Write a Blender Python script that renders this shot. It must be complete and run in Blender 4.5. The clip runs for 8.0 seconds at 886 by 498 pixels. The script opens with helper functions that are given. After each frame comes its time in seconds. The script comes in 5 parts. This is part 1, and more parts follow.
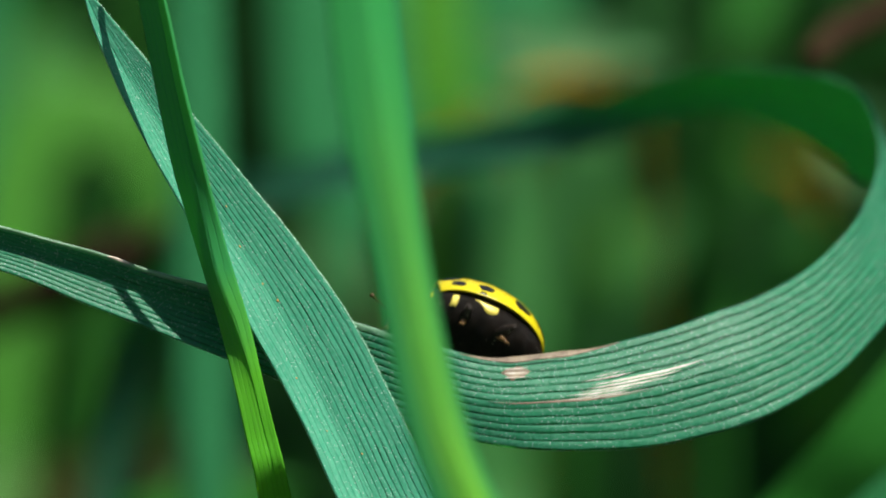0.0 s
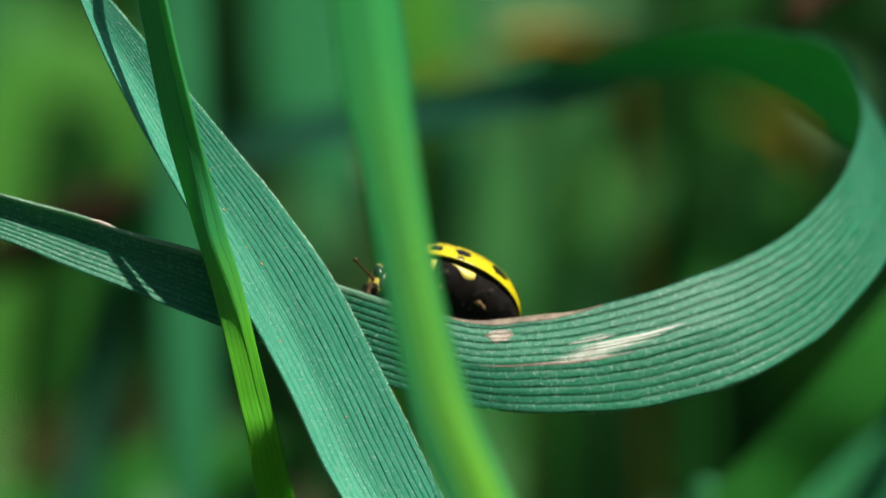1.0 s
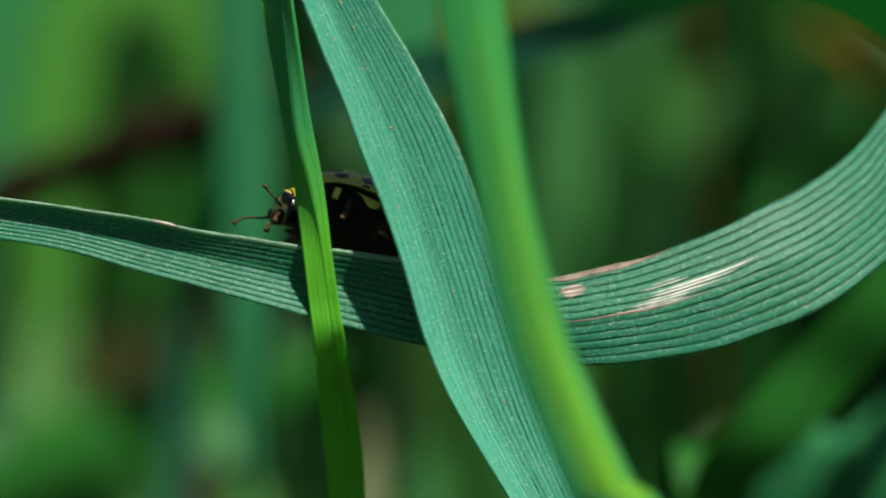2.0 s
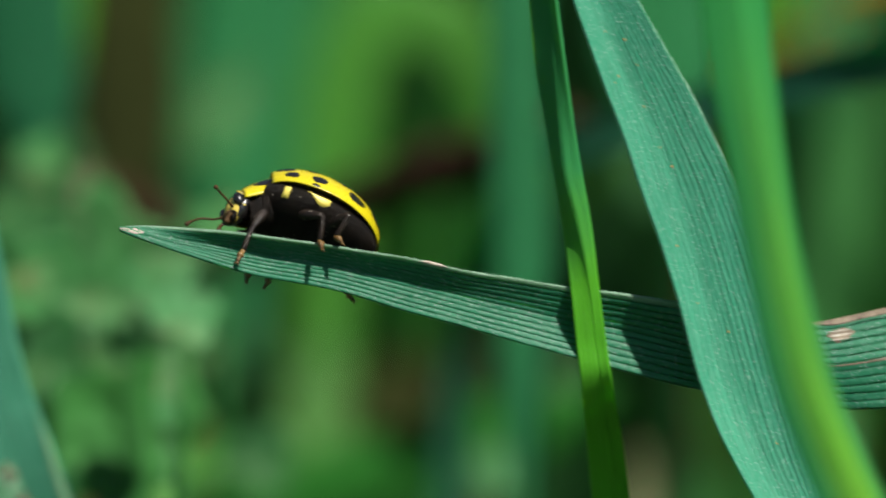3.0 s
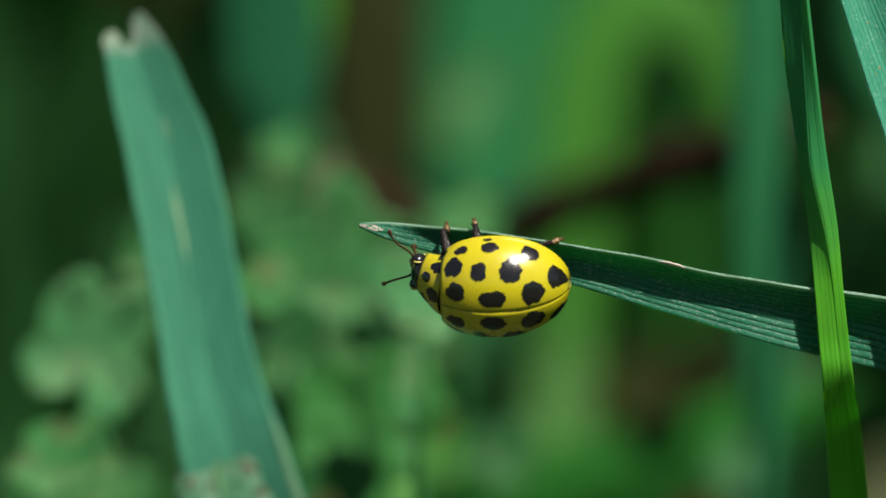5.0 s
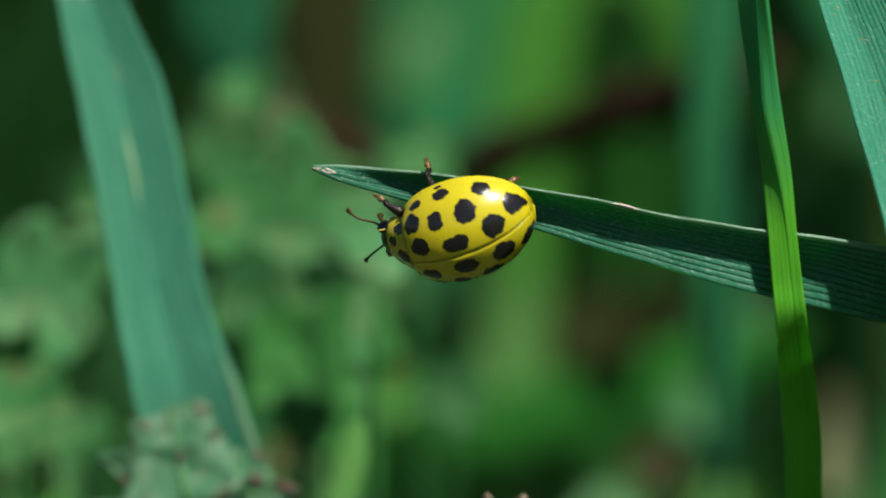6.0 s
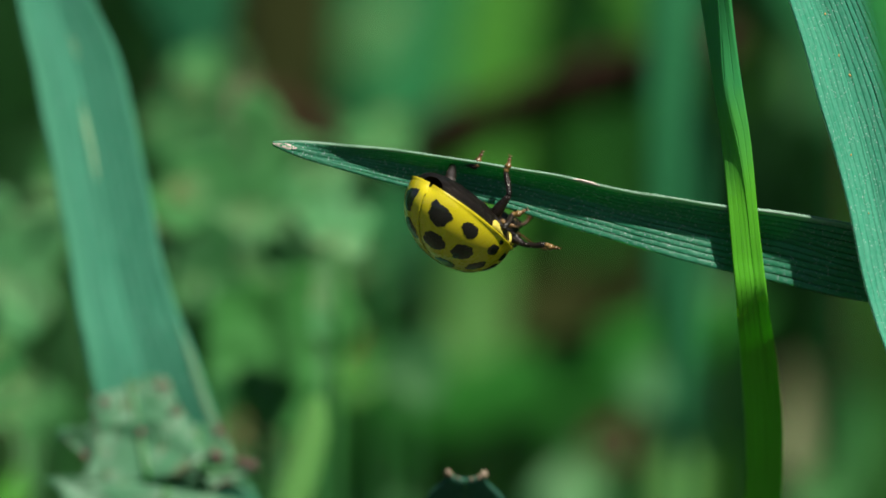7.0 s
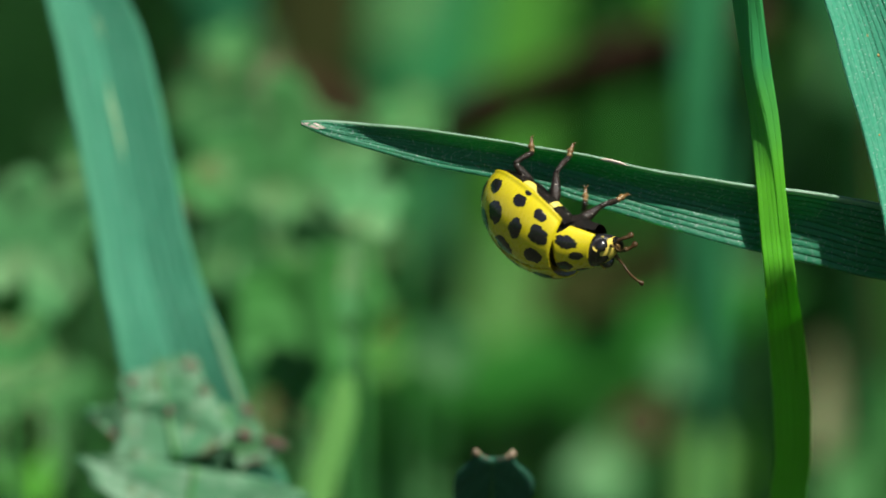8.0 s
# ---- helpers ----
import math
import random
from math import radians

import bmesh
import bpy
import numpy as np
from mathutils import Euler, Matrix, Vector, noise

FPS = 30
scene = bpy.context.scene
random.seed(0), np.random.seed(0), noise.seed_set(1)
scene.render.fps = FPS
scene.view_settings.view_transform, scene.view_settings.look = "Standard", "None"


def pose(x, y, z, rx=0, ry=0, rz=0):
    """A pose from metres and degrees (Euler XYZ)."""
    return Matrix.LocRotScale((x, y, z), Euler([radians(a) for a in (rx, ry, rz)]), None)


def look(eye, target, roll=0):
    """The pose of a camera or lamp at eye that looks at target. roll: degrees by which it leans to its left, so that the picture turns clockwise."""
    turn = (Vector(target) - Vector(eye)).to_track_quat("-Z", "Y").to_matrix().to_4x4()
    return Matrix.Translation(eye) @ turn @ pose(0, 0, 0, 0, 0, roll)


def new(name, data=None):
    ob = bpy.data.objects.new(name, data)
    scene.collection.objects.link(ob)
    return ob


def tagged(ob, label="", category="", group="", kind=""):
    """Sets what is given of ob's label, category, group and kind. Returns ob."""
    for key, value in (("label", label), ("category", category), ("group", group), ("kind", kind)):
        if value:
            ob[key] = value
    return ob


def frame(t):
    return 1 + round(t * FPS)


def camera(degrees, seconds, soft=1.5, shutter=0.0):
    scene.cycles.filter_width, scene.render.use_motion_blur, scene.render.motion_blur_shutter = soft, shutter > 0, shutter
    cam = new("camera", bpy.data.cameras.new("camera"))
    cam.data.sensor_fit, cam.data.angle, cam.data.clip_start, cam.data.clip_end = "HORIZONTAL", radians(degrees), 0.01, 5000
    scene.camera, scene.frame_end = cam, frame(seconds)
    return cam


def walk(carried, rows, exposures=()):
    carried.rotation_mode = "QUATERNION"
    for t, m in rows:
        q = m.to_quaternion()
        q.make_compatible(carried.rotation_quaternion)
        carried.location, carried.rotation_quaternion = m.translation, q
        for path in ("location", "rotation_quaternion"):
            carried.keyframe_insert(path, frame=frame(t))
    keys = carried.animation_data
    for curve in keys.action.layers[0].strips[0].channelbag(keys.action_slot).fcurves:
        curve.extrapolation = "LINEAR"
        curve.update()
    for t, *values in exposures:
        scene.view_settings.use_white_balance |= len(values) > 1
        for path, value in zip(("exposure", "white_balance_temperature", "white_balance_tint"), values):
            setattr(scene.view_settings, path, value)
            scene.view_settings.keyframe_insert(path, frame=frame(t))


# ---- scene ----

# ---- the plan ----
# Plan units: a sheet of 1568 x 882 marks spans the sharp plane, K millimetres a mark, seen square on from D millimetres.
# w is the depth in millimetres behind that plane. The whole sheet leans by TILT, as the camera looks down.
K, D, TILT, LIFT = 0.01403, 200.0, 12.0, 90.0
MM = 0.001
TURN = Matrix.Rotation(radians(-TILT), 4, "X")
SHEET = Matrix.Translation((0, 0, LIFT * MM)) @ TURN


def spot(px, py, w=0.0):
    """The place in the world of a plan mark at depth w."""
    f = K * (D + w) / D
    return SHEET @ Vector(((px - 784) * f * MM, w * MM, (441 - py) * f * MM))


def way(x, y, z):
    """A direction of the sheet (right, away, up) in the world."""
    return (TURN.to_3x3() @ Vector((x, y, z))).normalized()


def root(px, w):
    """The plan mark py of the ground under the mark px at depth w."""
    c, s = math.cos(radians(TILT)), math.sin(radians(TILT))
    v = (w * s - LIFT) / c
    return 441 - v / (K * (D + w) / D)


# ---- camera ----
EYE = spot(784, 441, -D)
cam = camera(math.degrees(2 * math.atan(1568 * K / 2 / D)), 8.0, soft=1.65, shutter=0.35)
cam.data.dof.use_dof = True
cam.data.dof.focus_distance = (D - 0.8) * MM
cam.data.dof.aperture_fstop = 56.0
cam.data.dof.aperture_blades = 0

# seconds, and how far the picture has slid from the plan's own sheet
PAN = [(0.0, -787, 24), (0.2, -770, 7), (0.5, -720, -33), (0.8, -778, -30), (1.0, -815, -42), (1.1, -815, -63),
       (1.2, -820, -70), (2.3, -613, -182), (2.5, -532, -167), (2.7, -442, -146), (3.0, -237, -94), (3.3, -102, -50),
       (3.5, 0, 0), (3.7, -14, 6), (4.0, 25, 35), (4.3, 58, 20), (4.5, 106, -58), (4.7, 182, -90), (5.8, 190, -165),
       (6.0, 104, -203), (6.5, 54, -250), (7.0, 34, -246), (7.5, 32, -256), (8.0, 84, -282)]


def slid(t):
    """The slide at t seconds, between the rows of PAN."""
    ts = [r[0] for r in PAN]
    return np.interp(t, ts, [r[1] for r in PAN]), np.interp(t, ts, [r[2] for r in PAN])


# seconds, and how far the eye stands off its place (right, up), in millimetres
DRIFT = [(0.0, -1.5, -2.5), (1.2, -1.9, -1.6), (2.3, -0.8, -0.6), (3.5, 0.0, 0.0), (8.0, 0.0, 0.0)]


def eye(t):
    ts = [r[0] for r in DRIFT]
    x, z = [np.interp(t, ts, [r[k] for r in DRIFT]) for k in (1, 2)]
    return EYE + way(1, 0, 0) * float(x * MM) + way(0, 0, 1) * float(z * MM)


walk(cam, [(t, look(eye(t), spot(784 - sx, 441 - sy))) for t, sx, sy in PAN],
     exposures=[(0.0, 0.90), (1.0, 0.82), (2.5, 0.66), (3.5, 0.72), (4.5, 0.58), (6.0, 0.52), (6.5, 0.56), (7.0, 0.74), (8.0, 0.90)])

# ---- light ----
SUN = way(0.36, -0.56, 0.78)
world = bpy.data.worlds.new("sky")
scene.world = world
world.use_nodes = True
sky = world.node_tree.nodes.new("ShaderNodeTexSky")
sky.sky_type, sky.sun_disc = "NISHITA", False
sky.sun_elevation = math.asin(SUN.z)
sky.sun_rotation = math.atan2(SUN.x, SUN.y)
back = world.node_tree.nodes["Background"]
back.inputs["Strength"].default_value = 0.042
world.node_tree.links.new(sky.outputs["Color"], back.inputs["Color"])
sun = new("sun", bpy.data.lights.new("sun", "SUN"))
sun.data.energy, sun.data.angle, sun.data.color = 5.0, radians(0.5), (1.0, 0.95, 0.86)
sun.matrix_world = look(SUN * 2, (0, 0, 0))

# ---- materials ----


class Nodes:
    """A short hand for node trees."""

    def __init__(self, name):
        self.mat = bpy.data.materials.new(name)
        self.mat.use_nodes = True
        self.tree = self.mat.node_tree
        self.shader = self.tree.nodes["Principled BSDF"]
        self.out = self.tree.nodes["Material Output"]

    def add(self, kind, **values):
        node = self.tree.nodes.new("ShaderNode" + kind)
        for key, value in values.items():
            if key == "operation":
                node.operation = value
            elif key == "blend_type":
                node.blend_type = value
            elif key == "data_type":
                node.data_type = value
        return node

    def link(self, a, b):
        self.tree.links.new(a, b)

    def math(self, op, a, b=0.0, c=None):
        node = self.add("Math", operation=op)
        for i, v in enumerate((a, b, c)):
            if v is None:
                continue
            if isinstance(v, (int, float)):
                node.inputs[i].default_value = v
            else:
                self.link(v, node.inputs[i])
        return node.outputs[0]

    def mix(self, fac, a, b, blend="MIX"):
        node = self.add("Mix", data_type="RGBA", blend_type=blend)
        for sock, v in ((node.inputs[0], fac), (node.inputs[6], a), (node.inputs[7], b)):
            if isinstance(v, (int, float)):
                sock.default_value = v
            elif isinstance(v, tuple):
                sock.default_value = (*v, 1.0)
            else:
                self.link(v, sock)
        return node.outputs[2]

    def noise(self, scale, detail=3.0, rough=0.55, vec=None):
        node = self.add("TexNoise")
        node.inputs["Scale"].default_value = scale
        node.inputs["Detail"].default_value = detail
        node.inputs["Roughness"].default_value = rough
        if vec is not None:
            self.link(vec, node.inputs["Vector"])
        return node.outputs["Fac"]

    def ramp(self, x, lo, hi):
        """0 below lo, 1 above hi."""
        node = self.add("MapRange")
        self.link(x, node.inputs[0])
        node.inputs[1].default_value, node.inputs[2].default_value = lo, hi
        return node.outputs[0]

    def bump(self, height, strength, distance):
        node = self.add("Bump")
        node.inputs["Strength"].default_value = strength
        node.inputs["Distance"].default_value = distance
        self.link(height, node.inputs["Height"])
        self.link(node.outputs[0], self.shader.inputs["Normal"])
        return node.outputs[0]

    def color(self, c, rough=0.5, metal=0.0, spec=0.5):
        s = self.shader.inputs
        if isinstance(c, tuple):
            s["Base Color"].default_value = (*c, 1.0)
        else:
            self.link(c, s["Base Color"])
        if isinstance(rough, (int, float)):
            s["Roughness"].default_value = rough
        else:
            self.link(rough, s["Roughness"])
        s["Metallic"].default_value = metal
        s["Specular IOR Level"].default_value = spec


def leaf_material(name, base, glow, veins=12, through_share=0.35, rough=0.42, frost=0.5, spread=0.25, dead=None, spec=0.2, rim=None, mottle=None, cut=0.62, fade=None, relief=0.7, bloom=0.0, sparkle=0.0, line=0.9):
    """Grass: long veins by the UV map, pale silica dust, and light that comes through."""
    n = Nodes(name)
    uv = n.add("UVMap").outputs[0]
    sep = n.add("SeparateXYZ")
    n.link(uv, sep.inputs[0])
    u, v = sep.outputs[0], sep.outputs[1]
    place = n.add("TexCoord").outputs["Object"]
    # veins: cosine of u, finer ones between
    wob = n.add("CombineXYZ")
    n.link(n.math("MULTIPLY", u, 5.0), wob.inputs[0])
    n.link(n.math("MULTIPLY", v, 0.9), wob.inputs[1])
    bent = n.math("ADD", u, n.math("MULTIPLY", n.math("SUBTRACT", n.noise(1.0, 2.0, 0.5, wob.outputs[0]), 0.5), 0.55 / veins))
    wave = n.math("COSINE", n.math("MULTIPLY", bent, 2 * math.pi * veins))
    fine = n.math("COSINE", n.math("MULTIPLY", bent, 2 * math.pi * veins * 3))
    groove = n.ramp(n.math("ADD", wave, n.math("MULTIPLY", fine, 0.12)), cut, cut + 0.4)
    if fade:
        groove = n.math("MULTIPLY", groove, n.math("ADD", n.math("MULTIPLY", n.ramp(u, *fade), 0.75), 0.25))
    # streaks along the blade
    comb = n.add("CombineXYZ")
    n.link(n.math("MULTIPLY", u, 26.0), comb.inputs[0])
    n.link(n.math("MULTIPLY", v, 0.35), comb.inputs[1])
    streak = n.noise(1.0, 4.0, 0.6, comb.outputs[0])
    cloud = n.noise(420.0, 3.0, 0.6, place)
    grain = n.noise(9000.0, 3.0, 0.65, place)
    dust = n.add("TexVoronoi")
    dust.inputs["Scale"].default_value = 19000.0
    n.link(place, dust.inputs["Vector"])
    pick = n.add("SeparateColor")
    n.link(dust.outputs["Color"], pick.inputs[0])
    dot = n.math("MULTIPLY", n.math("LESS_THAN", dust.outputs["Distance"], 0.26 + 0.1 * sparkle), n.math("GREATER_THAN", pick.outputs[0], 0.80 - 0.22 * sparkle))
    groove = n.math("MULTIPLY", groove, n.ramp(n.noise(1.0, 2.0, 0.5, comb.outputs[0]), 0.30, 0.52))
    dark = tuple(c * 0.2 for c in base)
    light = tuple(min(1.0, c * 1.5 + 0.012) for c in base)
    col = n.mix(n.ramp(streak, 0.3, 0.75), tuple(c * (1 - spread) for c in base), light)
    col = n.mix(n.math("MULTIPLY", n.ramp(cloud, 0.35, 0.7), 0.5), col, base)
    col = n.mix(n.math("MULTIPLY", groove, line), col, dark)
    clear = n.math("SUBTRACT", 1.0, n.math("MULTIPLY", groove, 0.85))
    col = n.mix(n.math("MULTIPLY", n.math("MULTIPLY", n.ramp(grain, 0.36, 0.75), clear), 0.14 * frost + bloom), col, (0.20, 0.46, 0.34))
    col = n.mix(n.math("MULTIPLY", dot, min(1.0, 0.62 * frost)), col, (0.66, 0.82, 0.72))
    if sparkle:
        # a crust of silica along the ribs, in uneven patches
        crust = n.add("CombineXYZ")
        n.link(n.math("MULTIPLY", u, 90.0), crust.inputs[0])
        n.link(n.math("MULTIPLY", v, 9.0), crust.inputs[1])
        flake = n.math("MULTIPLY", n.ramp(n.noise(1.0, 4.0, 0.75, crust.outputs[0]), 0.50, 0.66), n.ramp(n.noise(900.0, 3.0, 0.6, place), 0.40, 0.62))
        col = n.mix(n.math("MULTIPLY", n.math("MULTIPLY", flake, clear), 0.5 * sparkle), col, (0.30, 0.52, 0.40))
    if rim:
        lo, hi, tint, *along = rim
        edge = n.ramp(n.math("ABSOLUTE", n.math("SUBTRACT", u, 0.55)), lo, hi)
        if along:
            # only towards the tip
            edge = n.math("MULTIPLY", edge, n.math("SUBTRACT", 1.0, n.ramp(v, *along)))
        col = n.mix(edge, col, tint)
    if mottle:
        tint, amount, scale = mottle
        col = n.mix(n.math("MULTIPLY", n.ramp(n.noise(scale, 4.0, 0.65, place), 0.48, 0.64), amount), col, tint)
        col = n.mix(n.math("MULTIPLY", n.ramp(n.noise(scale * 1.7, 3.0, 0.6, place), 0.56, 0.68), amount * 0.8), col, (0.10, 0.055, 0.02))
    # tints the blade from its tip down, also where it isn't dead
    if dead:
        lo, hi, tint = dead
        col = n.mix(n.ramp(n.math("ADD", v, n.math("MULTIPLY", n.noise(700.0, 4.0, 0.6, place), 3.0)), lo, hi), tint, col)
    n.color(col, n.math("ADD", n.math("MULTIPLY", grain, 0.22), rough - 0.1), spec=spec)
    height = n.math("ADD", n.math("MULTIPLY", groove, -1.0), n.math("ADD", n.math("MULTIPLY", grain, 0.5 * relief), n.math("MULTIPLY", dot, 0.35)))
    normal = n.bump(height, relief, 0.00005)
    soft = n.add("BsdfTranslucent")
    n.link(n.mix(n.math("MULTIPLY", groove, 0.6), glow, tuple(c * 0.5 for c in glow)), soft.inputs["Color"])
    n.link(normal, soft.inputs["Normal"])
    both = n.add("MixShader")
    both.inputs[0].default_value = through_share
    n.link(n.shader.outputs[0], both.inputs[1])
    n.link(soft.outputs[0], both.inputs[2])
    n.link(both.outputs[0], n.out.inputs["Surface"])
    return n.mat


def plain_material(name, a, b, scale, rough=0.5, bump=0.3, deep=0.00003, spec=0.5, coat=0.0, specks=0.0):
    """Two tones mixed by noise, with fine relief; scale in repeats a metre."""
    n = Nodes(name)
    place = n.add("TexCoord").outputs["Object"]
    big, small = n.noise(scale, 3.0, 0.6, place), n.noise(scale * 9, 3.0, 0.6, place)
    col = n.mix(n.ramp(n.math("ADD", n.math("MULTIPLY", big, 0.7), n.math("MULTIPLY", small, 0.3)), 0.35, 0.65), a, b)
    if specks:
        dust = n.add("TexVoronoi")
        dust.inputs["Scale"].default_value = 15000.0
        n.link(place, dust.inputs["Vector"])
        pick = n.add("SeparateColor")
        n.link(dust.outputs["Color"], pick.inputs[0])
        dot = n.math("MULTIPLY", n.math("LESS_THAN", dust.outputs["Distance"], 0.26), n.math("GREATER_THAN", pick.outputs[0], 1.0 - specks))
        col = n.mix(dot, col, (0.42, 0.38, 0.32))
    n.color(col, n.math("ADD", n.math("MULTIPLY", small, 0.2), rough - 0.1), spec=spec)
    n.shader.inputs["Coat Weight"].default_value = coat
    n.shader.inputs["Coat Roughness"].default_value = 0.06
    n.bump(small, bump, deep)
    return n.mat


GRASS_BLUE = leaf_material("bluish grass", (0.011, 0.146, 0.074), (0.05, 0.58, 0.05), veins=12, cut=0.5, through_share=0.35, frost=1.0, bloom=0.03, rough=0.35, spec=0.28, relief=1.2, sparkle=0.35, line=0.7, rim=(0.46, 0.53, (0.26, 0.42, 0.30), 13.0, 17.0))
GRASS_WIDE = leaf_material("fresh grass", (0.036, 0.275, 0.162), (0.06, 0.46, 0.07), veins=16, through_share=0.32, frost=0.95, bloom=0.22, rough=0.38, spec=0.28, relief=0.9, cut=0.4, fade=(0.2, 0.5), sparkle=0.15, line=0.52)
# bluish green towards both margins and the upper end, lime between
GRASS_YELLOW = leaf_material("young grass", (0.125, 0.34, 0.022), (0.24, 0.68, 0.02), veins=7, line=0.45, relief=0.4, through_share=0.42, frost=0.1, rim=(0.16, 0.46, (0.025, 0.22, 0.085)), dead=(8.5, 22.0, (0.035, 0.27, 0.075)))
# shade of the upper part put into the colour; the young base is yellower
GRASS_THIN = leaf_material("thin grass", (0.085, 0.36, 0.018), (0.22, 0.80, 0.012), veins=6, cut=0.75, line=0.15, relief=0.4, through_share=0.33, frost=0.12, dead=(9.4, 12.6, (0.035, 0.24, 0.075)))
GRASS_FAR = leaf_material("far bluish grass", (0.024, 0.195, 0.062), (0.04, 0.40, 0.07), veins=9, through_share=0.3, frost=0.15)
GRASS_TORN = leaf_material("grass with a dead tip", (0.036, 0.212, 0.122), (0.04, 0.36, 0.09), veins=10, line=0.4, relief=0.4, through_share=0.28, frost=0.2, bloom=0.3, rim=(0.34, 0.56, (0.075, 0.29, 0.17)), dead=(1.1, 2.3, (0.50, 0.50, 0.40)))
GRASS_ARCH = leaf_material("olive lime grass", (0.074, 0.28, 0.034), (0.14, 0.48, 0.02), veins=8, through_share=0.42, frost=0.05)
GRASS_LIME = leaf_material("lime grass", (0.08, 0.30, 0.025), (0.18, 0.60, 0.015), veins=8, through_share=0.45, frost=0.05)
GRASS_PALE = leaf_material("pale lime grass", (0.15, 0.38, 0.10), (0.24, 0.60, 0.08), veins=8, through_share=0.4, frost=0.05)
GRASS_SOFT = leaf_material("soft green grass", (0.045, 0.19, 0.045), (0.09, 0.38, 0.03), veins=8, through_share=0.38, frost=0.05)
GRASS_BOW = leaf_material("deep green grass", (0.018, 0.145, 0.014), (0.05, 0.38, 0.012), veins=10, through_share=0.35, frost=0.1, spec=0.12)
GRASS_MID = leaf_material("mid bluish grass", (0.020, 0.165, 0.058), (0.04, 0.38, 0.06), veins=9, through_share=0.3, frost=0.1)
GRASS_TEAL = leaf_material("dark bluish grass", (0.010, 0.108, 0.040), (0.02, 0.20, 0.04), veins=9, through_share=0.3, frost=0.1)
GRASS_DARK = leaf_material("dark grass", (0.014, 0.072, 0.014), (0.028, 0.17, 0.014), veins=10, through_share=0.3, frost=0.1)
GRASS_LOW = leaf_material("shaded grass", (0.032, 0.19, 0.025), (0.08, 0.46, 0.015), veins=10, through_share=0.4, frost=0.1)
WEED = leaf_material("weed leaf", (0.034, 0.165, 0.040), (0.08, 0.36, 0.022), veins=5, through_share=0.35, frost=0.04, rough=0.6, mottle=((0.14, 0.30, 0.12), 0.9, 420.0))
WEED_FRESH = leaf_material("fresh weed leaf", (0.038, 0.185, 0.036), (0.09, 0.42, 0.022), veins=4, cut=0.8, through_share=0.35, frost=0.04, rough=0.6)
WEED_DARK = leaf_material("dark weed leaf", (0.016, 0.095, 0.022), (0.06, 0.36, 0.02), veins=5, through_share=0.35, frost=0.04, rough=0.6, mottle=((0.07, 0.22, 0.07), 0.6, 500.0))
WEED_PALE = leaf_material("pale weed leaf", (0.055, 0.21, 0.070), (0.12, 0.42, 0.04), veins=5, through_share=0.35, frost=0.04, rough=0.6, mottle=((0.19, 0.34, 0.16), 0.8, 420.0))
WEED_TEAL = leaf_material("dark bluish weed leaf", (0.012, 0.075, 0.045), (0.03, 0.22, 0.06), veins=3, cut=0.9, through_share=0.25, frost=0.4, rough=0.55)
WEED_NEAR = leaf_material("puckered weed leaf", (0.050, 0.170, 0.078), (0.08, 0.34, 0.06), veins=3, cut=0.9, through_share=0.3, frost=0.4, spread=0.4, mottle=((0.17, 0.30, 0.19), 0.85, 1300.0))
STRAW = plain_material("dead straw", (0.30, 0.15, 0.004), (0.17, 0.09, 0.004), 900, 0.8, spec=0.05)
RUST = plain_material("rusty leaf edge", (0.034, 0.018, 0.010), (0.018, 0.012, 0.007), 1500, 0.9, spec=0.05)
SCAR = plain_material("papery scar", (0.72, 0.72, 0.64), (0.40, 0.36, 0.27), 3600, 0.26, 0.6, 0.00004, 0.6, 0.4)
DRY_TIP = plain_material("bleached dry tip", (0.58, 0.50, 0.42), (0.40, 0.33, 0.26), 2600, 0.45, 0.5)
SCORCH = plain_material("brown scorched margin", (0.065, 0.040, 0.022), (0.24, 0.19, 0.12), 2600, 0.55, 0.5)
HAIR = plain_material("white margin hairs", (0.36, 0.62, 0.44), (0.24, 0.50, 0.33), 3000, 0.4)
SOIL = plain_material("dark soil", (0.022, 0.032, 0.012), (0.045, 0.050, 0.020), 90, 0.9, 0.8, 0.003)
YELLOW = plain_material("yellow wing case", (0.52, 0.45, 0.009), (0.45, 0.37, 0.007), 700, 0.28, 0.16, 0.00001, 0.5, 0.45)
YELLOW_DULL = plain_material("dull yellow", (0.60, 0.50, 0.10), (0.46, 0.34, 0.05), 1800, 0.35)
BLACK = plain_material("glossy black", (0.006, 0.006, 0.007), (0.012, 0.010, 0.009), 2000, 0.25, 0.12, 0.00001, 0.5, 0.3)
PITCH = plain_material("pitch black belly", (0.0025, 0.0022, 0.002), (0.008, 0.005, 0.003), 3500, 0.34, 0.9, 0.00005, 0.14, specks=0.012)
LEG = plain_material("dark glossy leg", (0.006, 0.005, 0.005), (0.018, 0.012, 0.008), 4000, 0.28, 0.7, 0.00003, 0.3, 0.0, specks=0.08)
ANTENNA = plain_material("dark brown antenna", (0.060, 0.032, 0.010), (0.030, 0.017, 0.007), 4000, 0.4, spec=0.2)
FLANK = plain_material("pale yellow flank", (0.62, 0.54, 0.10), (0.50, 0.40, 0.06), 1800, 0.4)
BROWN = plain_material("amber brown foot", (0.22, 0.13, 0.04), (0.06, 0.030, 0.010), 4500, 0.3)
RUST_DOT = plain_material("orange rust dot", (0.40, 0.22, 0.05), (0.35, 0.28, 0.08), 5000, 0.5)
# dark tone that stands in for the shade between the plants
DARK_FILL = plain_material("dark gap fill", (0.030, 0.038, 0.010), (0.013, 0.016, 0.005), 500, 0.9, spec=0.05)
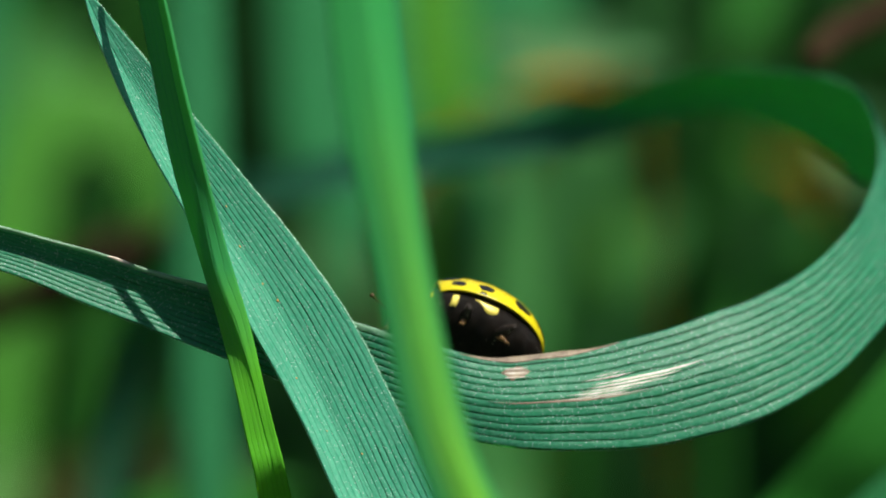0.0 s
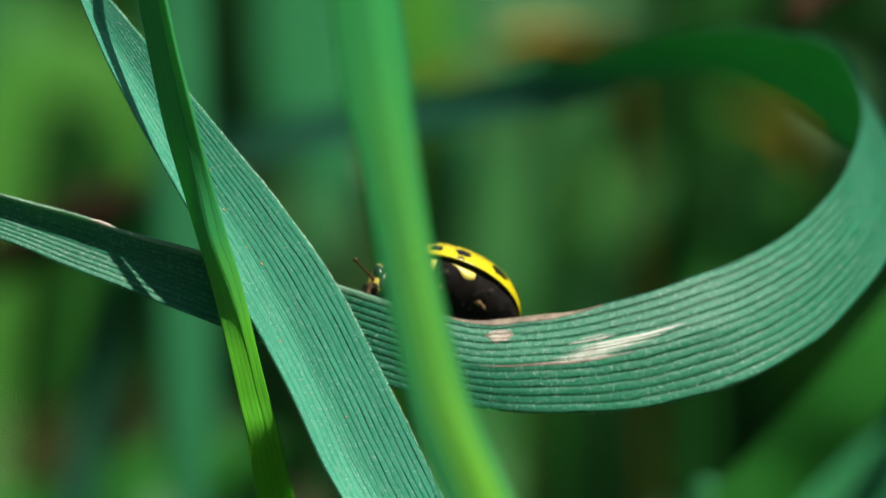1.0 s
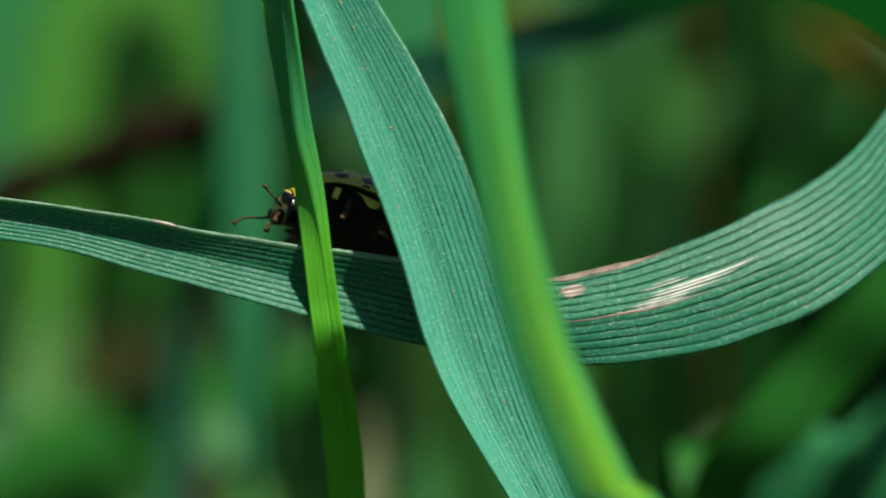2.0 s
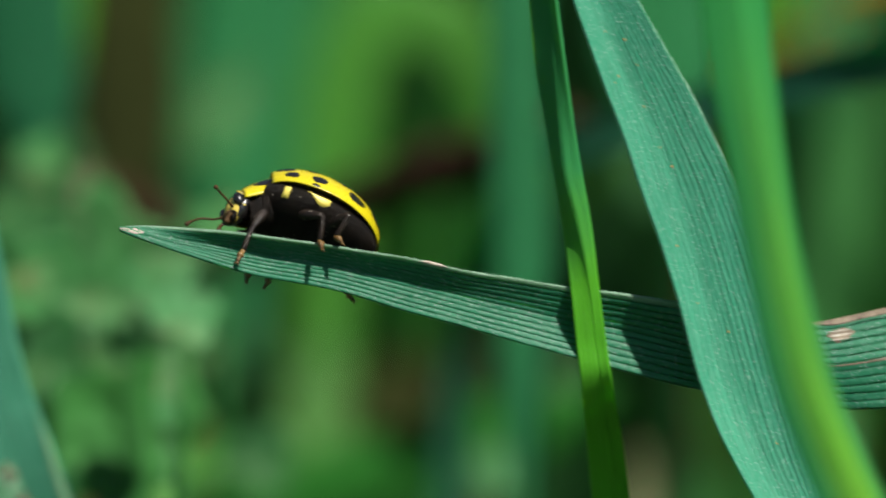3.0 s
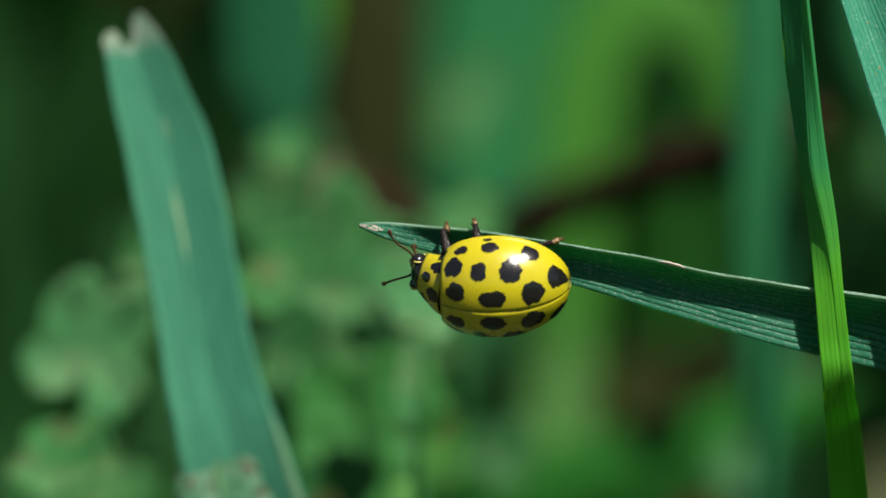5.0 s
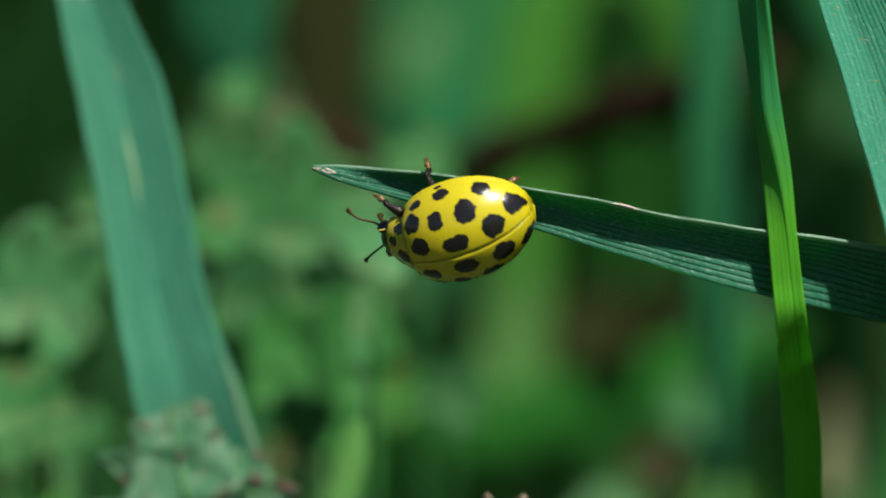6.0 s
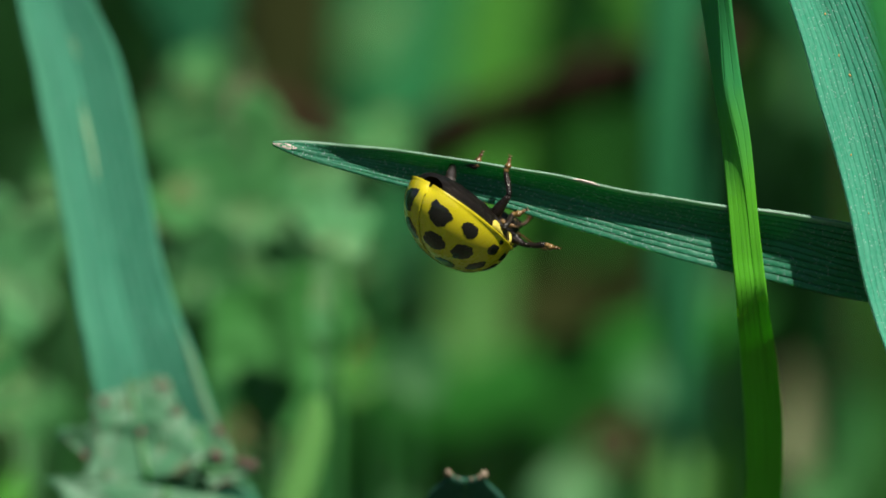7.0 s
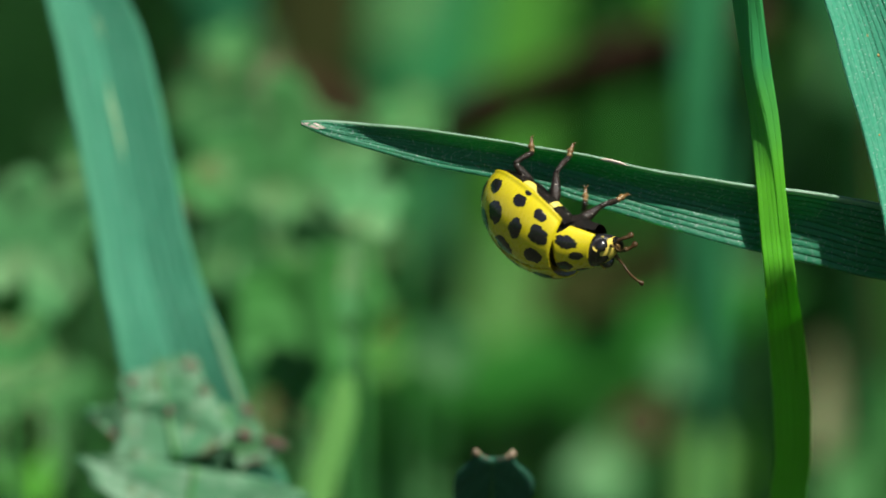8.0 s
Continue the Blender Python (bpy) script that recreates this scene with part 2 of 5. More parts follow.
PALE_STRAW = plain_material("pale straw", (0.13, 0.13, 0.055), (0.08, 0.09, 0.035), 900, 0.7)
GALL = plain_material("dark red gall", (0.10, 0.034, 0.026), (0.06, 0.022, 0.018), 2500, 0.5)
WITHERED = plain_material("withered leaf", (0.085, 0.062, 0.022), (0.05, 0.045, 0.016), 900, 0.8, spec=0.1)
STEM = plain_material("green stalk", (0.03, 0.16, 0.03), (0.02, 0.11, 0.025), 1200, 0.5)
OLD_SCAR = plain_material("faded scar", (0.20, 0.34, 0.18), (0.10, 0.24, 0.12), 1500, 0.6)

# ---- builders ----


def part(name, bm, material, parent=None, label="", smooth=True):
    """One mesh object from a bmesh, under parent."""
    me = bpy.data.meshes.new(name)
    bm.to_mesh(me)
    bm.free()
    me.materials.append(material)
    if smooth:
        me.shade_smooth()
    ob = new(name, me)
    if parent is not None:
        ob.parent = parent
    if label:
        tagged(ob, label)
    return ob


def spline(rows, x):
    """Catmull-Rom through rows, at x from 0 to 1."""
    rows = [np.array(r, float) for r in rows]
    f = min(max(x, 0.0), 1.0) * (len(rows) - 1)
    i = min(int(f), len(rows) - 2)
    f -= i
    p1, p2 = rows[i], rows[i + 1]
    p0 = rows[i - 1] if i > 0 else 2 * p1 - p2
    p3 = rows[i + 2] if i + 2 < len(rows) else 2 * p2 - p1
    return 0.5 * (2 * p1 + (p2 - p0) * f + (2 * p0 - 5 * p1 + 4 * p2 - p3) * f * f + (3 * p1 - p0 - 3 * p2 + p3) * f ** 3)


class Blade:
    """The surface of a grass blade between two edges given on the plan: rows of
    (ax, ay, bx, by, wa, wb, fold): two edge marks, their depths and how far the midrib stands proud."""

    def __init__(self, rows, count, keel=1.0, ridge=0.012, ribs=11, wavy=0.0, crease=0.5):
        self.keel, self.ridge, self.ribs, self.crease = keel, ridge, ribs, crease
        self.st, length, last = [], 0.0, None
        for i in range(count + 1):
            r = spline(rows, i / count)
            a, b = spot(r[0], r[1], r[4]), spot(r[2], r[3], r[5])
            c = (a + b) / 2
            if last is not None:
                length += (c - last).length / MM
            last = c
            self.st.append([a, b, r[6], length])
        if wavy:
            for k, s in enumerate(self.st):
                side = (s[1] - s[0]) * wavy
                s[0] = s[0] + side * noise.noise((s[3] * 0.55, 3.1, 0))
                s[1] = s[1] + side * noise.noise((s[3] * 0.45, 9.7, 0))
        eye = way(0, 1, 0)
        for i, s in enumerate(self.st):
            j, k = max(i - 1, 0), min(i + 1, count)
            run = (self.st[k][0] + self.st[k][1]) - (self.st[j][0] + self.st[j][1])
            n = run.cross(s[1] - s[0])
            s.append(n.normalized() if n.length > 0 else -eye)
        if self.st[count // 2][4].dot(eye) > 0:
            for s in self.st:
                s[4] = -s[4]
        self.count = count

    def at(self, i, q, off=0.0):
        """The place at station i (may be broken), q across, off millimetres above the surface."""
        i = min(max(i, 0.0), self.count)
        j = min(int(i), self.count - 1)
        f = i - j
        a, b = [self.st[j][k].lerp(self.st[j + 1][k], f) for k in (0, 1)]
        fold = self.st[j][2] * (1 - f) + self.st[j + 1][2] * f
        n = self.st[j][4].lerp(self.st[j + 1][4], f)
        c = self.crease
        x = q / c if q < c else (1 - q) / (1 - c)
        lift = fold * (1 - (1 - min(max(x, 0.0), 1.0)) ** self.keel) + self.ridge * (0.7 + 0.6 * noise.noise((int(self.ribs * q) * 1.7, i * 0.02, 4.0))) * abs(math.sin(math.pi * self.ribs * q)) ** 0.5
        return a.lerp(b, q) + n * ((lift + off) * MM)


def blade_mesh(bl, pivot, across=22, i0=0, i1=None, torn_at=None):
    bm = bmesh.new()
    uv = bm.loops.layers.uv.new("UVMap")
    i1 = bl.count if i1 is None else i1
    first = [torn_at(q / across) if torn_at else 0.0 for q in range(across + 1)]
    grid = [[bm.verts.new(bl.at(max(i, first[q] + i * 0.02), q / across) - pivot) for q in range(across + 1)] for i in range(i0, i1 + 1)]
    for i in range(i1 - i0):
        for q in range(across):
            face = bm.faces.new((grid[i][q], grid[i][q + 1], grid[i + 1][q + 1], grid[i + 1][q]))
            for loop, (di, dq) in zip(face.loops, ((0, 0), (0, 1), (1, 1), (1, 0))):
                loop[uv].uv = ((q + dq) / across, bl.st[i0 + i + di][3])
    return bm


def grass_blade(rows, material, label, pivot, count=90, across=22, thick=0.07, group="grass blades", category="grass blade", hairs=0, midrib=True, torn_at=None, **shape):
    """A whole blade as a thing; pivot is its own origin."""
    bl = Blade(rows, count, **shape)
    ob = part("grass_blade", blade_mesh(bl, pivot, across, torn_at=torn_at), material)
    ob.location = pivot
    mod = ob.modifiers.new("thickness", "SOLIDIFY")
    mod.thickness, mod.offset = thick * MM, 0.0
    tagged(ob, label, category, group)
    if midrib:
        bm = bmesh.new()
        uv = bm.loops.layers.uv.new("UVMap")
        rows = [[bm.verts.new(bl.at(i, bl.crease + d, o + thick * 0.5) - pivot) for d, o in ((-0.022, -0.01), (0.0, 0.022), (0.022, -0.01))] for i in range(2, count)]
        for j, (a, b) in enumerate(zip(rows, rows[1:])):
            for k in (0, 1):
                f = bm.faces.new((a[k], a[k + 1], b[k + 1], b[k]))
                for loop, di in zip(f.loops, (0, 0, 1, 1)):
                    loop[uv].uv = (bl.crease + 0.04, bl.st[j + 2 + di][3])
        part("midrib", bm, material, ob)
    if hairs:
        bm = bmesh.new()
        rng = random.Random(5)
        for edge, out in ((0.0, -1), (1.0, 1)):
            i = 0.0
            while i < hairs:
                i += rng.uniform(0.10, 0.3) * count / 150
                p = bl.at(i, edge) - pivot
                j = min(int(i), count - 1)
                side = (bl.st[j][1] - bl.st[j][0]).normalized() * out
                run = ((bl.st[j + 1][0] - bl.st[j][0])).normalized()
                size = rng.uniform(0.04, 0.085) * (0.55 if out < 0 else 1.0) * MM
                tip = p + (side * 0.8 - run * 0.6) * size
                n = bl.st[j][4] * 0.012 * MM
                a, b, c = [bm.verts.new(x) for x in (p - run * 0.014 * MM, p + run * 0.014 * MM, p + n)]
                d = bm.verts.new(tip)
                for f in ((a, b, d), (b, c, d), (c, a, d)):
                    bm.faces.new(f)
        tagged(part("margin_hairs", bm, HAIR, ob, "fine pale hairs along the blade margin"), kind="stuff")
    return ob, bl


def streak(bl, pivot, i0, i1, q0, q1, material, name, parent, label, off=0.055, ragged=0.5, seed=1, steps=40):
    """A scar laid along a blade, from station i0 to i1, between q0 and q1, with ragged, pointed ends."""
    bm = bmesh.new()
    grid = []
    for a in range(steps + 1):
        x = a / steps
        i = i0 + (i1 - i0) * x
        taper = min(1.0, 3.2 * min(x, 1 - x) + 0.04)
        mid, half = (q0 + q1) / 2, (q1 - q0) / 2 * taper
        lo = mid - half * (1 + ragged * noise.noise((x * 4, seed, 0)))
        hi = mid + half * (1 + ragged * noise.noise((x * 4, seed + 5, 0)))
        row = []
        for k in range(7):
            edge = 0.0 if k in (0, 6) else off
            row.append(bm.verts.new(bl.at(i, lo + (hi - lo) * k / 6, edge + 0.012 * noise.noise((x * 30, k * 2, seed))) - pivot))
        grid.append(row)
    for a in range(steps):
        for k in range(6):
            bm.faces.new((grid[a][k], grid[a][k + 1], grid[a + 1][k + 1], grid[a + 1][k]))
    return part(name, bm, material, parent, label)


def sway(pivot, dx=0.0, dy=0.0, deg=0.0, yaw=0.0, dw=0.0, roll=0.0, pitch=0.0):
    """A pose of a thing with that pivot: slid by plan marks, turned clockwise as seen by deg and about the upright by yaw,
    rolled about the long way of the perch by roll, and tipped towards the eye by pitch."""
    move = way(1, 0, 0) * (dx * K * MM) - way(0, 0, 1) * (dy * K * MM) + way(0, 1, 0) * (dw * MM)
    turn = Matrix.Rotation(radians(deg), 4, way(0, 1, 0)) @ Matrix.Rotation(radians(pitch), 4, way(1, 0, 0)) @ Matrix.Rotation(radians(yaw), 4, way(0, 0, 1)) @ Matrix.Rotation(radians(roll), 4, way(0.985, 0, -0.17))
    return Matrix.Translation(pivot + move) @ turn


def tube(bm, pts, radii, seg=8, caps=True):
    """A round, tapering tube through pts."""
    pts = [Vector(p) for p in pts]
    rings = []
    for i, p in enumerate(pts):
        run = (pts[min(i + 1, len(pts) - 1)] - pts[max(i - 1, 0)]).normalized()
        side = run.cross(Vector((0.31, 0.2, 0.93))).normalized()
        up = run.cross(side)
        rings.append([bm.verts.new(p + (side * math.cos(2 * math.pi * k / seg) + up * math.sin(2 * math.pi * k / seg)) * radii[i]) for k in range(seg)])
    for a, b in zip(rings, rings[1:]):
        for k in range(seg):
            bm.faces.new((a[k], a[(k + 1) % seg], b[(k + 1) % seg], b[k]))
    if caps:
        bm.faces.new(rings[0][::-1])
        bm.faces.new(rings[-1])
    return bm


def smooth_path(pts, n):
    return [Vector(spline(pts, i / n)) for i in range(n + 1)]

# ---- ground ----


def ground():
    """One sheet of soil to the horizon, finer and uneven near the plants."""
    bm = bmesh.new()
    marks = [-400, -60, -8, -2] + [x * 0.06 - 0.9 for x in range(31)] + [2, 8, 60, 400]
    grid = []
    for y in marks:
        row = []
        for x in marks:
            near = max(0.0, 1 - max(abs(x), abs(y)) / 1.2)
            row.append(bm.verts.new((x, y, -0.004 + near * 0.008 * noise.noise((x * 9, y * 9, 0)) - near * 0.004)))
        grid.append(row)
    for a, b in zip(grid, grid[1:]):
        for k in range(len(marks) - 1):
            bm.faces.new((a[k], a[k + 1], b[k + 1], b[k]))
    return tagged(part("ground", bm, SOIL), "dark soil with a thin green cover", "ground", kind="structure")


ground()

# ---- the blades in front ----
# the long blade that the beetle walks on: from its tip along the front, round the loop and back to the ground
PERCH_TIP = [(449, 496, 451, 500, 0.0, -0.02, 0.0), (500, 494, 505, 521, 0.0, -0.12, 0.02), (590, 499, 590, 550, -0.05, 0.06, -0.14),
             (690, 509, 690, 580, -0.05, 0.18, -0.24), (830, 529, 825, 605, -0.1, 0.17, -0.27), (960, 550, 955, 644, -0.1, 0.12, -0.32),
             (1100, 580, 1090, 683, -0.15, 0.0, -0.32), (1240, 602, 1230, 721, -0.1, 0.02, -0.36)]  # the folded tip
PERCH_BOW = [(1350, 616, 1345, 752, 0.0, 0.3, -0.38), (1450, 632, 1450, 778, 0.0, 0.4, -0.1), (1560, 654, 1580, 803, 0.1, 0.4, 0.05),
             (1680, 668, 1700, 818, 0.3, 0.1, 0.2), (1770, 657, 1800, 818, 0.4, -0.1, 0.25), (1880, 626, 1925, 805, 0.5, -0.1, 0.25),
             (2013, 570, 2060, 772, 0.8, 0.1, 0.25), (2120, 520, 2180, 716, 1.4, 0.5, 0.2)]  # the flat bow
PERCH_LOOP = [(2215, 458, 2290, 640, 2.5, 1.5, 0.15), (2295, 365, 2375, 530, 4.2, 3.2, 0.1), (2332, 262, 2425, 400, 6.7, 5.7, 0.1),
              (2325, 175, 2410, 310, 9.4, 9.8, 0.1), (2272, 100, 2320, 268, 12.0, 14.6, 0.1), (2165, 82, 2200, 200, 16.0, 18.2, 0.1),
              (2040, 84, 2068, 158, 20.8, 22.0, 0.1)]  # the loop
PERCH_BACK = [(1900, 120, 1925, 190, 26.0, 26.4, 0.1), (1780, 168, 1800, 240, 30.6, 29.8, 0.1), (1540, 230, 1552, 300, 38.0, 36.4, 0.1),
              (1300, 300, 1310, 370, 45.0, 43.4, 0.1), (1100, 420, 1140, 480, 50.0, 50.0, 0.1), (1000, 1200, 1060, 1200, 56.0, 56.0, 0.1),
              (990, root(990, 60), 1050, root(1050, 60), 60.0, 60.0, 0.1)]  # the way back to the ground
PERCH = PERCH_TIP + PERCH_BOW + PERCH_LOOP + PERCH_BACK
PERCH_AT = spot(1726, 690, 0.2)
perch, perch_bl = grass_blade(PERCH, GRASS_BLUE, "long bluish-green grass blade with a papery scar, bent into a loop", PERCH_AT,
                              count=300, across=72, hairs=225, ridge=0.03, ribs=12, keel=1.2, wavy=0.03, midrib=False)

# scars on it; stations run with the rows above, about ten for each
ROW = 300 / (len(PERCH) - 1)
streak(perch_bl, PERCH_AT, 10.9 * ROW, 13.5 * ROW, 0.507, 0.53, SCORCH, "scar_line", perch, "thin brown scorched line", 0.05, 0.4, 3)
for a, b, c, d, seed in ((12.55, 13.3, 0.315, 0.33, 4), (12.7, 14.2, 0.36, 0.385, 5), (12.6, 13.9, 0.392, 0.415, 6), (12.5, 13.75, 0.425, 0.445, 8), (12.3, 13.4, 0.452, 0.47, 9), (12.4, 13.2, 0.478, 0.492, 11), (11.9, 13.5, 0.496, 0.506, 22), (12.75, 13.2, 0.285, 0.295, 10)):
    streak(perch_bl, PERCH_AT, a * ROW, b * ROW, c, d, SCAR, "scar", perch, "pale papery scar", 0.05, 0.5, seed)
streak(perch_bl, PERCH_AT, 11.15 * ROW, 11.75 * ROW, 0.07, 0.25, SCORCH, "scar", perch, "brown-rimmed round scar", 0.045, 0.3, 12)
for c, d, seed in ((0.11, 0.122, 13), (0.155, 0.178, 14), (0.212, 0.225, 16)):
    streak(perch_bl, PERCH_AT, 11.2 * ROW, 11.7 * ROW, c, d, SCAR, "scar", perch, "pale papery scar", 0.06, 0.5, seed)
streak(perch_bl, PERCH_AT, 10.5 * ROW, 13.2 * ROW, -0.03, 0.045, SCORCH, "scorched_margin", perch, "brown, dried upper margin", 0.06, 0.4, 15)
streak(perch_bl, PERCH_AT, -0.25 * ROW, 0.85 * ROW, 0.02, 0.98, DRY_TIP, "dry_tip", perch, "bleached dry tip", 0.045, 0.05, 18)
streak(perch_bl, PERCH_AT, 5.15 * ROW, 5.5 * ROW, -0.02, 0.04, DRY_TIP, "scar", perch, "pale papery scar", 0.05, 0.4, 21)

# the thin folded blade before it
THIN_FOLD = [(1150, -190, 1188, -190, -0.12, -0.9, -0.04), (1160, -60, 1203, -60, -0.12, -0.95, -0.04), (1168, 60, 1214, 60, -0.12, -0.95, -0.04),
             (1180, 200, 1232, 200, -0.12, -0.95, 0.0), (1196, 300, 1246, 300, -0.12, -0.85, 0.12), (1213, 400, 1262, 400, -0.14, -0.72, 0.28),
             (1229, 500, 1279, 500, -0.20, -0.52, 0.2), (1242, 620, 1293, 620, -0.24, -0.22, 0.03)]  # the folded upper half
THIN_STALK = [(1250, 700, 1304, 700, -0.06, -0.02, -0.03), (1257, 760, 1313, 760, 0.10, 0.16, -0.03), (1262, 815, 1321, 815, 0.70, 0.95, -0.04),
              (1268, 870, 1332, 870, 1.7, 2.1, -0.05), (1273, 930, 1340, 930, 2.5, 2.9, -0.06), (1279, 990, 1346, 990, 3.0, 3.4, -0.07), (1282, 1050, 1348, 1050, 3.5, 3.8, -0.08),
              (1284, 1110, 1348, 1110, 4.1, 4.3, -0.1), (1272, 1300, 1338, 1300, 5.0, 5.1, -0.1), (1240, 2500, 1310, 2500, 9, 9.4, -0.1),
              (1200, root(1200, 14), 1280, root(1280, 14), 14, 14.4, -0.1)]  # the flat lower half
THIN = THIN_FOLD + THIN_STALK
THIN_AT = spot(1290, 1300, 5.0)
thin, thin_bl = grass_blade(THIN, GRASS_THIN, "thin folded young grass blade standing upright", THIN_AT, count=130, across=18, keel=1.0, ribs=5, ridge=0.005, crease=0.66)

# the broad blade that leans across
WIDE = [(1147, -206, 1149, -204, -0.9, -0.9, 0.0), (1158, -120, 1200, -122, -0.9, -0.9, -0.1), (1195, 20, 1287, 20, -0.95, -0.85, -0.22),
        (1252, 182, 1384, 182, -1.0, -0.8, -0.25), (1303, 312, 1461, 312, -1.0, -0.75, -0.26), (1353, 442, 1525, 442, -1.0, -0.75, -0.26),
        (1413, 612, 1582, 612, -1.0, -0.75, -0.26), (1463, 782, 1638, 790, -1.1, -0.8, -0.26), (1523, 915, 1690, 950, -1.3, -1.0, -0.25),
        (1610, 1060, 1750, 1100, -1.5, -1.3, -0.2), (1690, 1220, 1810, 1250, -1.6, -1.4, -0.1), (1850, 2600, 1960, 2600, 2, 2.5, 0.0),
        (1870, root(1870, 10), 1970, root(1970, 10), 10, 10.5, 0.0)]
WIDE_AT = spot(1690, 1300, -1.4)
wide, wide_bl = grass_blade(WIDE, GRASS_WIDE, "broad green grass blade with a pointed tip, leaning across", WIDE_AT, count=170, across=72, hairs=110, keel=1.3, ribs=16, ridge=0.008, wavy=0.02, crease=0.36)

# the blade nearest to the camera, rolled like a stem
NEAR = [(1435, -500, 1545, -500, -15.5, -15.0, 0.45), (1455, -120, 1570, -120, -15.5, -15.0, 0.45), (1483, 182, 1603, 182, -15.5, -15.0, 0.45), (1513, 332, 1620, 332, -15.5, -15.0, 0.45), (1541, 482, 1642, 482, -15.5, -15.0, 0.45),
        (1569, 632, 1671, 632, -15.5, -15.0, 0.45), (1603, 782, 1713, 782, -15.5, -15.0, 0.45), (1653, 922, 1773, 922, -15.5, -15.0, 0.45),
        (1713, 1064, 1838, 1064, -15.5, -15.0, 0.45), (1790, 1260, 1910, 1260, -15, -14.5, 0.45), (2000, 3000, 2120, 3000, -9, -8.5, 0.45), (2050, root(2050, -4), 2170, root(2170, -4), -4, -3.5, 0.4)]
NEAR_AT = spot(1790, 1260, -15)
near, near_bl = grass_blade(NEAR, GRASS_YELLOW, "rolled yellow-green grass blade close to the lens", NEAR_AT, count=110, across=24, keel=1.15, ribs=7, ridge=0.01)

# the blade below the loop
LOW = [(1880, 1350, 1940, 1350, 30, 30, 0.1), (1925, 1040, 2025, 1060, 26, 26, 0.1), (2000, 920, 2115, 970, 24.5, 24.5, 0.1), (2115, 795, 2225, 855, 24, 24, 0.1), (2240, 665, 2345, 735, 23, 23, 0.1),
       (2380, 500, 2480, 570, 23, 23, 0.1), (2550, 280, 2650, 340, 24, 24, 0.1), (2750, 50, 2800, 80, 26, 26, 0.05), (2870, -110, 2872, -108, 29, 29, 0.0)]
LOW = [(1840, root(1840, 40), 1890, root(1890, 40), 40, 40, 0.1)] + LOW
LOW_AT = spot(1925, 1040, 26)
low, _ = grass_blade(LOW, GRASS_BOW, "dark green grass blade bowing away below the loop", LOW_AT, count=90, across=24, ribs=9, ridge=0.015)

# the torn blade that comes into view later
TORN = [(-14, 158, 70, 108, 13, 13, -0.22), (-8, 190, 104, 178, 13, 13, -0.22), (4, 260, 142, 262, 13, 13, -0.22), (24, 350, 186, 362, 13, 13, -0.22), (62, 550, 226, 555, 13, 13, -0.22),
        (98, 750, 270, 755, 13, 13, -0.22), (124, 900, 318, 890, 13, 13, -0.22), (172, 1100, 378, 1080, 13.5, 13.5, -0.22), (230, 1350, 450, 1330, 14, 14, -0.22),
        (420, 3000, 560, 3000, 16, 16, 0.1), (450, root(450, 22), 580, root(580, 22), 22, 22, 0.1)]
TORN_AT = spot(250, 1150, 13.5)


def tear(q):
    """How many stations are torn off the tip, across the blade."""
    return float(np.interp(q, (0.0, 0.12, 0.26, 0.36, 0.46, 0.6, 0.74, 0.84, 0.92, 1.0), (6.0, 2.5, 4.0, 12.0, 10.0, 3.0, 0.5, 2.0, 7.0, 14.0))) + 1.2 * noise.noise((q * 14, 2.0, 0.0))


torn, torn_bl = grass_blade(TORN, GRASS_TORN, "bluish grass blade with a torn, dried tip", TORN_AT, count=110, across=30, ribs=10, ridge=0.012, keel=1.1, wavy=0.03, midrib=False, torn_at=tear)


def rust_dots(bl, pivot, parent, count, seed, i0, i1):
    """Tiny orange rust dots on a blade."""
    rng = random.Random(seed)
    for _ in range(count):
        i, q = rng.uniform(i0, i1), rng.uniform(0.08, 0.92)
        bm = bmesh.new()
        bmesh.ops.create_icosphere(bm, subdivisions=2, radius=1.0)
        c = bl.at(i, q, 0.035) - pivot
        run = (bl.at(i + 1, q) - bl.at(i, q)).normalized()
        size = rng.uniform(0.015, 0.03) * MM
        for v in bm.verts:
            v.co = c + v.co * size + run * (v.co.dot(run) * size * rng.uniform(0.4, 0.6))
        part("rust_dot", bm, RUST_DOT, parent)


for a, b, c, d, seed in ((37, 45, 0.42, 0.50, 2), (28, 33, 0.50, 0.55, 4), (60, 84, 0.9, 0.99, 7)):
    streak(torn_bl, TORN_AT, a, b, c, d, OLD_SCAR, "faded_scar", torn, "faded pale scar", 0.05, 0.5, seed)
rust_dots(wide_bl, WIDE_AT, wide, 14, 3, 20, 130)

# ---- the blades behind, out of focus ----


def back_blade(marks, w, width, material, label, fall=20, count=60, fold=0.15, foot=0.35):
    """A blade through centre marks (px, py[, width factor]) at depth w, ending in the ground."""
    w *= 1.35
    rows = []
    for i, m in enumerate(marks):
        j, k = max(i - 1, 0), min(i + 1, len(marks) - 1)
        dx, dy = marks[k][0] - marks[j][0], marks[k][1] - marks[j][1]
        l = math.hypot(dx, dy) or 1.0
        h = width / 2 * (m[2] if len(m) > 2 else 1.0)
        ox, oy = -dy / l * h, dx / l * h
        rows.append((m[0] + ox, m[1] + oy, m[0] - ox, m[1] - oy, w, w, fold))
    x = marks[-1][0]
    y = root(x, w + fall)
    h = width * 0.5 * foot
    s = 1 if rows[-1][0] > rows[-1][2] else -1
    rows.append((x + s * h, y, x - s * h, y, w + fall, w + fall, fold))
    return grass_blade(rows, material, label, spot(marks[-1][0], marks[-1][1], w), count=count, across=8, ribs=3, ridge=0.01)[0]


